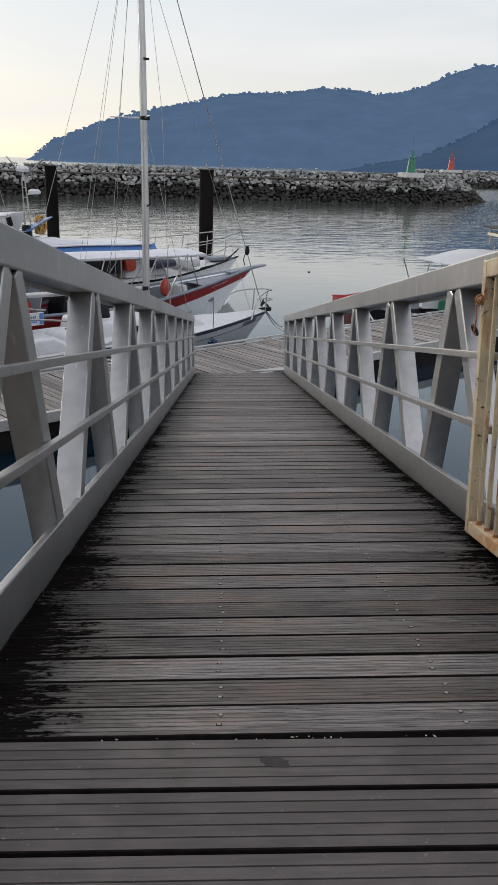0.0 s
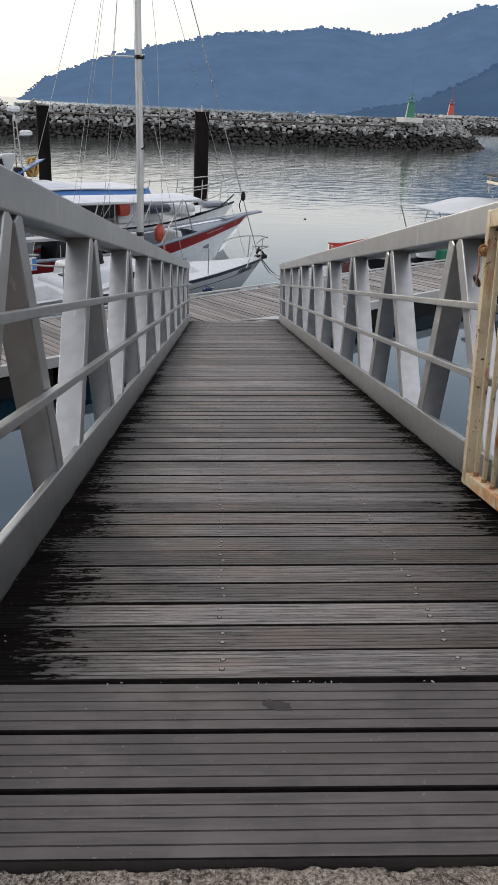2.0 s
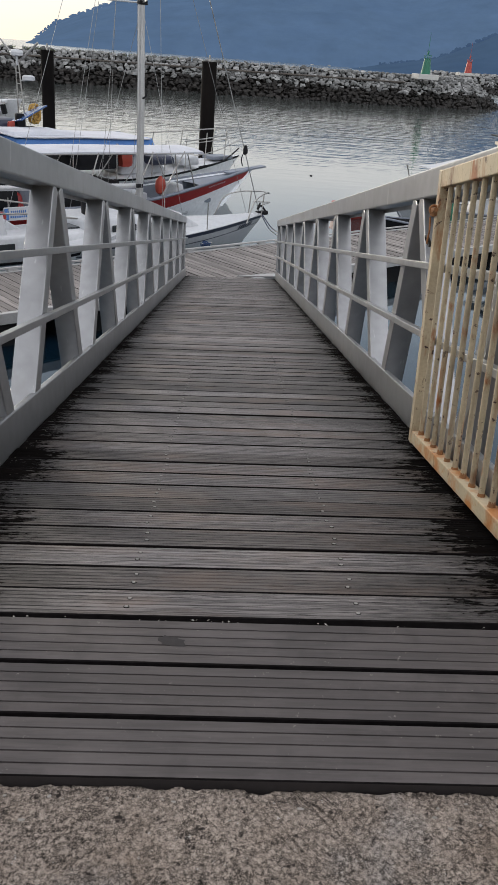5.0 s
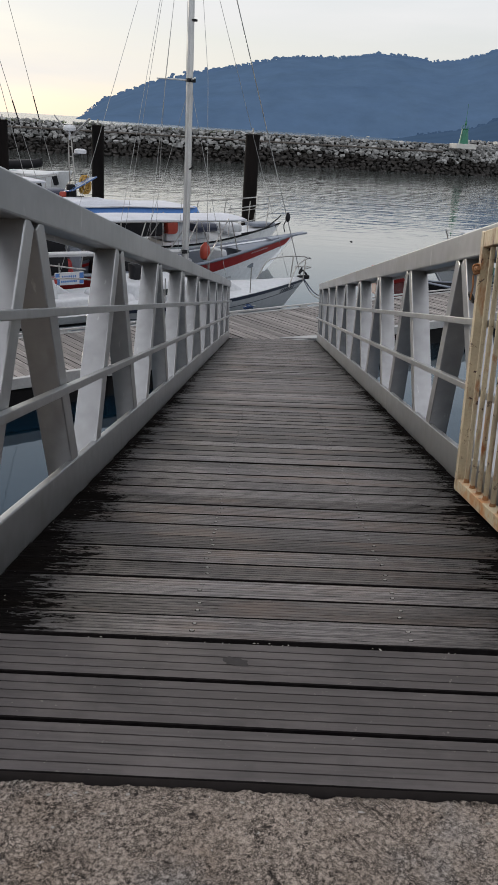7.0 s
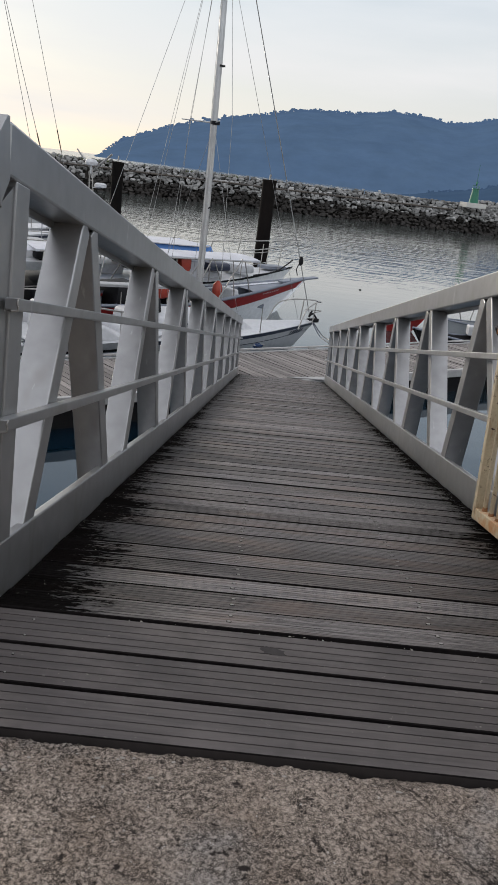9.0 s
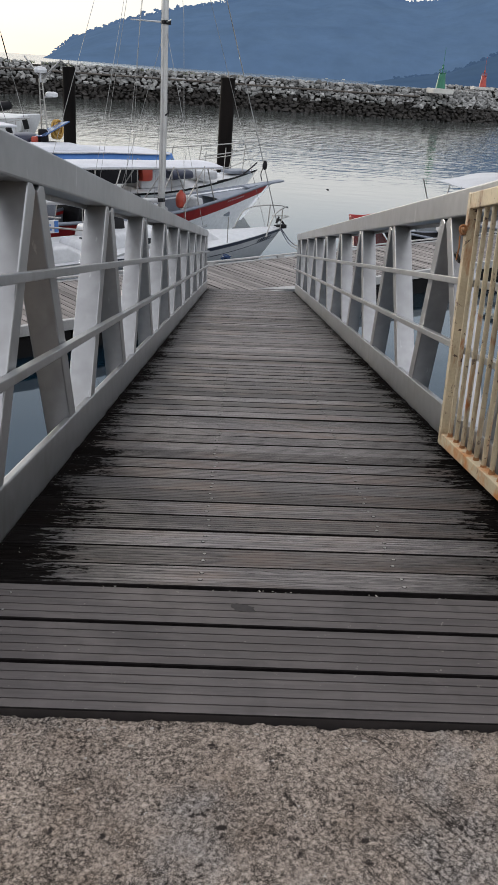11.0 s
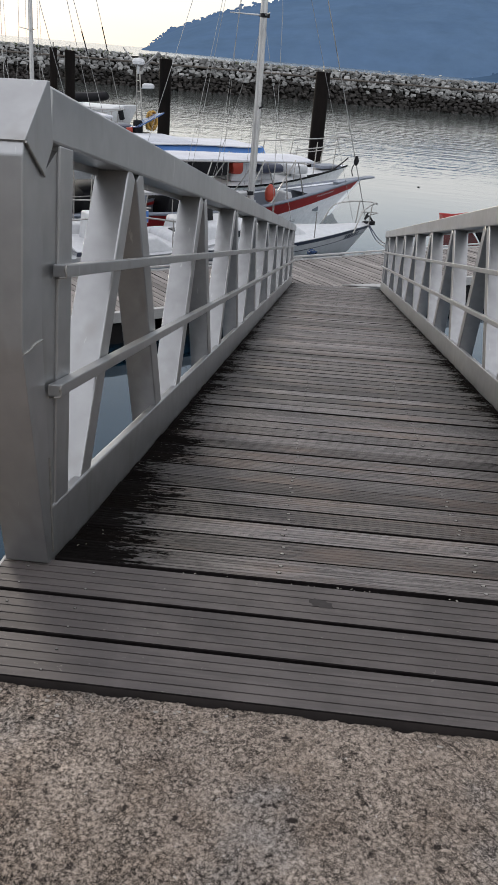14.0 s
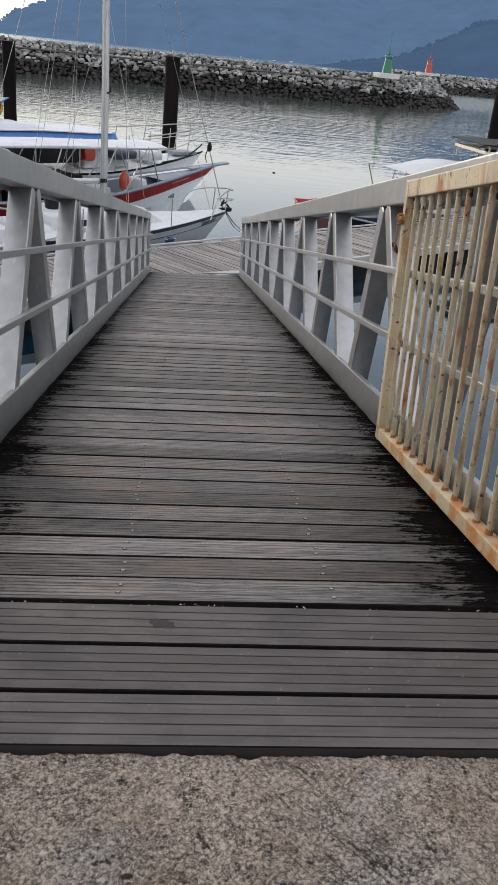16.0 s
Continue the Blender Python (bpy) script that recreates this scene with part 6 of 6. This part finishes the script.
# ---- boats and things beyond the pontoon ----
def small_boat(name, label, m, L, W, hullm, inner, extras=()):
    f = hull_shape(L, W, 0.75, 0.48, 0.5, 0.2, rake=0.6, fine=2.0, bilge=0.45, stern_w=0.85, flare=0.2)
    g = thing(name, label, "boat", m)
    bm = B()
    skin(bm, f)
    skin(bm, f, a0=0.3, a1=1.0, m=4, off=-0.05)
    hull = part("hull", bm, hullm, g, smooth=True)
    bm = B()
    deck(bm, f, 0.0, 0.95, 0.5, 0.0, off=-0.06)
    part("floor", bm, inner, g)
    for s in (-1, 1):
        bm = B()
        tube(bm, [f(t / 16, 1.0, s) for t in range(17)], 0.03, 8)
        part("gunwale", bm, inner, hull, smooth=True)
    for t in (0.3, 0.6):
        bm = B()
        a, b = f(t, 0.85, -1, -0.05), f(t, 0.85, 1, -0.05)
        box(bm, a.x - 0.12, a.x + 0.12, a.y, b.y, a.z - 0.03, a.z + 0.02)
        part("thwart", bm, inner, g)
    return g, f, hull


g, f, hull = small_boat("grey_launch", "grey open launch with a pale bimini awning beyond the pontoon", pose(8.3, 25.0, WATER, 0, 0, 205), 6.2, 2.0, mat("grey_launch_paint", (0.42, 0.44, 0.46), (0.34, 0.355, 0.375), rough=0.5, scale=2), grey_p)
bm = B()
q = [f(0.57, 0.64, 1, 0.012), f(0.66, 0.64, 1, 0.012), f(0.66, 0.86, 1, 0.012), f(0.57, 0.86, 1, 0.012)]
bm.faces.new([bm.verts.new(v) for v in q])
part("name_plate", bm, black_p, hull, "black name plate")
letter_bars(hull, f, 0.58, 0.65, 0.75, 1, 7, 0.05, grey_cloth, 6)
bm = B()
canopy(bm, -2.4, 2.15, 0.95, 1.98, 1.70, 0.02, sag=0.35, crown=0.05)
part("bimini", bm, grey_cloth, g, "sagging pale grey canvas bimini", smooth=True)
for x, z in ((2.1, 1.72), (1.0, 1.80), (-1.5, 1.98)):
    for s in (-1, 1):
        bm = B()
        tube(bm, [(x - 0.5 if x > 1 else x + 0.3, s * 0.9, 0.5), (x, s * 0.93, z)], 0.016, 8)
        part("bimini_post", bm, steel, g)
bm = B()
cabin(bm, -0.9, 0.1, 0.5, 0.45, 0.2, 0.85, 0.2, 0.06)
part("console", bm, white_gel, g, smooth=True)
small_boat("red_dinghy", "small red dinghy lying beyond the pontoon", pose(4.75, 25.2, WATER - 0.10, 0, 0, 12), 1.5, 0.9, red_paint, red_paint)
small_boat("dark_dinghy", "small dark-hulled dinghy with a white bow beyond the pontoon", pose(5.9, 21.9, WATER, 0, 0, 205), 3.4, 1.3, black_p, grey_p)
bm = B()
lathe(bm, ((0.17, 0), (0.19, 0.02), (0.19, 0.27), (0.20, 0.29), (0.19, 0.31), (0.19, 0.52), (0.16, 0.55), (0.05, 0.56)), 20, Matrix.Translation((6.74, 22.15, -2.628)))
tagged(part("barrel", bm, green_p, smooth=True), "green plastic barrel standing on the pontoon edge", "barrel")
bm = B()
box(bm, 6.15, 6.62, 22.45, 22.85, -2.628, -2.36, bevel=0.03)
tagged(part("storage_box", bm, white_gel), "white plastic dock box on the pontoon edge", "box")


def fishing_boat():
    L = 9.0
    f = hull_shape(L, 2.8, 1.6, 1.1, 1.1, 0.5, rake=0.9, fine=2.0, bilge=0.42, stern_w=0.85)
    g = thing("fishing_boat", "white wheelhouse fishing boat with railed black roof and tyre fenders", "fishing boat", pose(13.1, 25.2, WATER - 0.25, 0, 0, 186))
    bm = B()
    skin(bm, f)
    part("hull", bm, white_gel, g, smooth=True)
    bm = B()
    deck(bm, f, 0, 1, 1.0, 0.05)
    part("deck", bm, timber_m, g)
    bm = B()
    cabin(bm, -1.5, 3.2, 1.1, 0.9, 1.1, 2.25, 0.25, 0.05)
    c = part("wheelhouse", bm, glass_m, g, "dark-windowed wheelhouse", smooth=True)
    for x in (-1.4, -0.2, 1.0, 2.2, 3.0):
        for s in (-1, 1):
            bm = B()
            tube(bm, [(x, s * 1.1, 1.1), (x, s * 1.08, 2.35)], 0.045, 8)
            part("corner_post", bm, white_gel, c)
    bm = B()
    box(bm, -1.8, 3.6, -1.15, 1.15, 2.28, 2.36, bevel=0.03)
    r = part("roof", bm, black_p, g, "black wheelhouse roof")
    for s in (-1, 1):
        bm = B()
        beam(bm, (-1.8, s * 1.2, 2.58), (4.15, s * 1.2, 2.66), 0.04, 0.09, bevel=0.01)
        part("roof_rail", bm, cream_white, r, "cream-painted rail board")
        for k in range(9):
            bm = B()
            x = -1.7 + k * 0.72
            tube(bm, [(x, s * 1.18, 2.34), (x, s * 1.18, 2.86)], 0.028, 8)
            part("roof_post", bm, cream_white, r)
    bm = B()
    beam(bm, (4.15, -1.2, 2.66), (4.15, 1.2, 2.66), 0.04, 0.09, bevel=0.01)
    part("roof_rail", bm, cream_white, r)
    bm = B()
    box(bm, -1.9, 4.3, -1.3, 1.3, 2.86, 2.90, bevel=0.012)
    part("roof_cover", bm, black_p, r, "thin black sun roof")
    bm = B()
    tube(bm, arc([(1.5, -0.6, 2.88), (1.7, -0.6, 3.02), (2.6, -0.5, 3.04), (3.0, -0.4, 2.9)], 6), 0.03, 8)
    part("roof_frame", bm, steel, r, smooth=True)
    for x, z in ((3.95, 2.30), (3.45, 2.24)):
        bm = B()
        ring(bm, (x, 1.22, z), Matrix.Rotation(radians(90), 3, "X"), 0.24, 0.075, 20, 10)
        part("tyre", bm, rope_m if x > 3 else rubber, g, "tyre fender hung from the roof", smooth=True)


cream_white = mat("cream_boat_paint", (0.66, 0.60, 0.48), (0.56, 0.50, 0.40), rough=0.5, scale=3)
fishing_boat()
g, f, hull = small_boat("ferry_boat", "white and orange passenger boat beyond the mooring pile", pose(17.4, 38.0, WATER, 0, 0, 190), 8.0, 2.6, white_gel, white_gel)
bm = B()
cabin(bm, -2.5, 2.6, 1.1, 0.9, 0.5, 1.9, 0.4, 0.08)
c = part("cabin", bm, white_gel, g, smooth=True)
bm = B()
box(bm, -2.4, 2.5, -1.16, 1.16, 1.2, 1.75, bevel=0.05)
part("orange_band", bm, orange, c, "orange band")

# a coiled blue mooring rope on its cleat, and a floating bottle
g = thing("mooring_cleat", "steel mooring cleat with coiled blue rope on the pontoon", "cleat", pose(0.35, 16.75, -2.63, 0, 0, YAW))
bm = B()
tube(bm, arc([(-0.14, 0, 0.08), (-0.05, 0, 0.07), (0.05, 0, 0.07), (0.14, 0, 0.08)], 5), 0.018, 8)
box(bm, -0.05, 0.05, -0.03, 0.03, -0.002, 0.07, bevel=0.008)
part("cleat", bm, steel, g, smooth=True)
bm = B()
rng = random.Random(9)
for k in range(6):
    ring(bm, (rng.uniform(-0.05, 0.05), rng.uniform(-0.03, 0.03), 0.02 + 0.016 * k), Euler((rng.uniform(-0.5, 0.5), rng.uniform(-0.5, 0.5), 0)).to_matrix(), 0.085 + rng.uniform(-0.03, 0.03), 0.010, 16, 6)
part("rope_coil", bm, dark_rope, g, "coil of dark blue rope", smooth=True)
bm = B()
lathe(bm, ((0.0, -0.06), (0.02, -0.055), (0.025, 0.02), (0.012, 0.05), (0.01, 0.065)), 12, pose(4.02, 34.8, WATER + 0.01, 80, 0, 60))
tagged(part("floating_bottle", bm, black_p, smooth=True), "small dark bottle floating on the harbour water", "bottle")

# ---- gear lying in the boats ----
def gear(boat_name, rows):
    """Loose fittings of a boat: (name, material, label, x0, x1, y0, y1, z0, z1, bevel) in the boat's own axes."""
    boat = bpy.data.objects[boat_name]
    for name, material, label, x0, x1, y0, y1, z0, z1, bevel in rows:
        bm = B()
        box(bm, x0, x1, y0, y1, z0, z1, bevel=bevel)
        for v in bm.verts:
            k = noise.noise(v.co * 2.3)
            v.co += Vector((k, noise.noise(v.co * 3.1), 0.6 * k)) * bevel * 0.9
        part(name, bm, material, boat, label, smooth=True)


gear("open_tour_boat", [
    ("seat", black_p, "black seat cushion", -0.2, 0.25, -0.65, 0.65, 0.55, 0.82, 0.06),
    ("seat_back", black_p, "black seat back", -0.35, -0.22, -0.65, 0.65, 0.6, 1.25, 0.05),
    ("cool_box", white_gel, "white cool box", 0.55, 1.0, -0.2, 0.45, 0.4, 0.85, 0.05),
    ("engine_cover", black_p, "black cover over the gear aft", -2.1, -1.1, -0.7, 0.6, 0.5, 1.15, 0.14),
    ("life_jacket", orange, "red life jackets piled on a seat", -0.9, -0.5, -0.75, -0.2, 0.8, 1.15, 0.11),
    ("tank", grey_p, "grey fuel tank", 2.6, 3.1, -0.3, 0.3, 0.5, 0.8, 0.06),
])
gear("tour_launch", [
    ("seat", white_gel, "white padded bench", 1.7, 2.3, -0.8, 0.8, 0.9, 1.2, 0.08),
    ("engine_cover", black_p, "black cover over the gear", -2.4, -0.9, -0.9, 0.9, 0.85, 1.45, 0.15),
    ("life_jacket", orange, "red life jackets", -0.8, -0.35, -0.9, -0.4, 0.9, 1.42, 0.11),
    ("cushion", navy, "dark blue cushions", 0.3, 1.2, -0.95, 0.3, 0.95, 1.25, 0.10),
])
gear("motor_boat", [
    ("engine_cover", black_p, "black canvas engine cover", 1.12, 1.50, 0.00, 0.40, 0.80, 1.38, 0.12),
    ("fender", black_p, "black fender", -0.6, -0.3, -0.72, -0.5, 0.58, 0.75, 0.07),
    ("crate", red_paint, "red crate", -0.75, -0.30, 0.80, 1.02, 0.78, 1.02, 0.03),
])
gear("cruising_yacht", [
    ("gear_bag", black_p, "black kit bag lashed to the stern frame", -3.75, -3.35, 0.25, 0.62, 1.55, 1.95, 0.10),
    ("gear_bag", navy, "dark blue sail bag", -3.3, -2.5, -0.35, 0.35, 1.75, 2.12, 0.12),
    ("jerry_can", black_p, "black jerry can", -3.35, -3.1, 0.45, 0.65, 1.9, 2.3, 0.04),
    ("life_ring", orange, "faded orange life ring in its bag", -3.05, -2.8, 0.5, 0.62, 1.8, 2.1, 0.05),
])
gear("open_boat", [
    ("tarpaulin", black_p, "black tarpaulin heaped over gear", 0.8, 2.0, -0.7, 0.7, 0.4, 1.25, 0.18),
    ("locker", grey_p, "grey painted locker", 2.1, 2.5, -0.6, -0.1, 0.5, 1.35, 0.12),
    ("crate", orange, "red plastic crate", -1.4, -0.9, -0.7, -0.2, 0.4, 0.8, 0.03),
    ("cool_box", blue_cloth, "blue cool box", -0.6, -0.1, -0.8, -0.4, 0.4, 0.8, 0.04),
])

# dry leaf bits and grit caught in the joint at the head of the ramp
rng = random.Random(61)
bm = B()
for k in range(26):
    x = rng.uniform(0.1, 1.75)
    c = Vector((x, rng.uniform(-0.005, 0.003), -0.004))
    r = rng.uniform(0.002, 0.0055)
    e = Euler((rng.uniform(-0.5, 0.5), rng.uniform(-0.5, 0.5), rng.uniform(0, 6.3))).to_matrix()
    bm.faces.new([bm.verts.new(c + e @ Vector(p)) for p in ((-r, -r * 0.3, 0), (0, -r * 0.45, r * 0.2), (r, 0, 0), (0, r * 0.45, r * 0.1))])
into = HEAD.inverted() @ GANG
for k in range(70):
    side = -1 if k < 48 else 1
    c = into @ Vector((side * (HALF - 0.008 - 0.16 * rng.random() ** 2), 0.1 + 3.4 * rng.random() ** 1.3, 0.0022))
    r = rng.uniform(0.0012, 0.0038)
    e = Euler((rng.uniform(-0.3, 0.3) - radians(SLOPE), rng.uniform(-0.3, 0.3), rng.uniform(0, 6.3))).to_matrix()
    bm.faces.new([bm.verts.new(c + e @ Vector(p)) for p in ((-r, -r * 0.3, 0), (0, -r * 0.45, r * 0.2), (r, 0, 0), (0, r * 0.45, r * 0.1))])
tagged(part("leaf_litter", bm, chip_m, m=HEAD), "dry leaf scraps and grit caught in the joints", "litter", kind="stuff")

# pale houses along the far shore
rng = random.Random(15)
bm = B()
for k in range(14):
    x, w, h = rng.uniform(40, 330), rng.uniform(0.5, 1.6), rng.uniform(-0.6, 0.2)
    box(bm, x - w, x + w, 1108, 1114, WATER - 0.1, WATER + 1.2 + h)
tagged(part("shore_houses", bm, roof_m), "small pale houses along the far shore", "houses", kind="stuff")
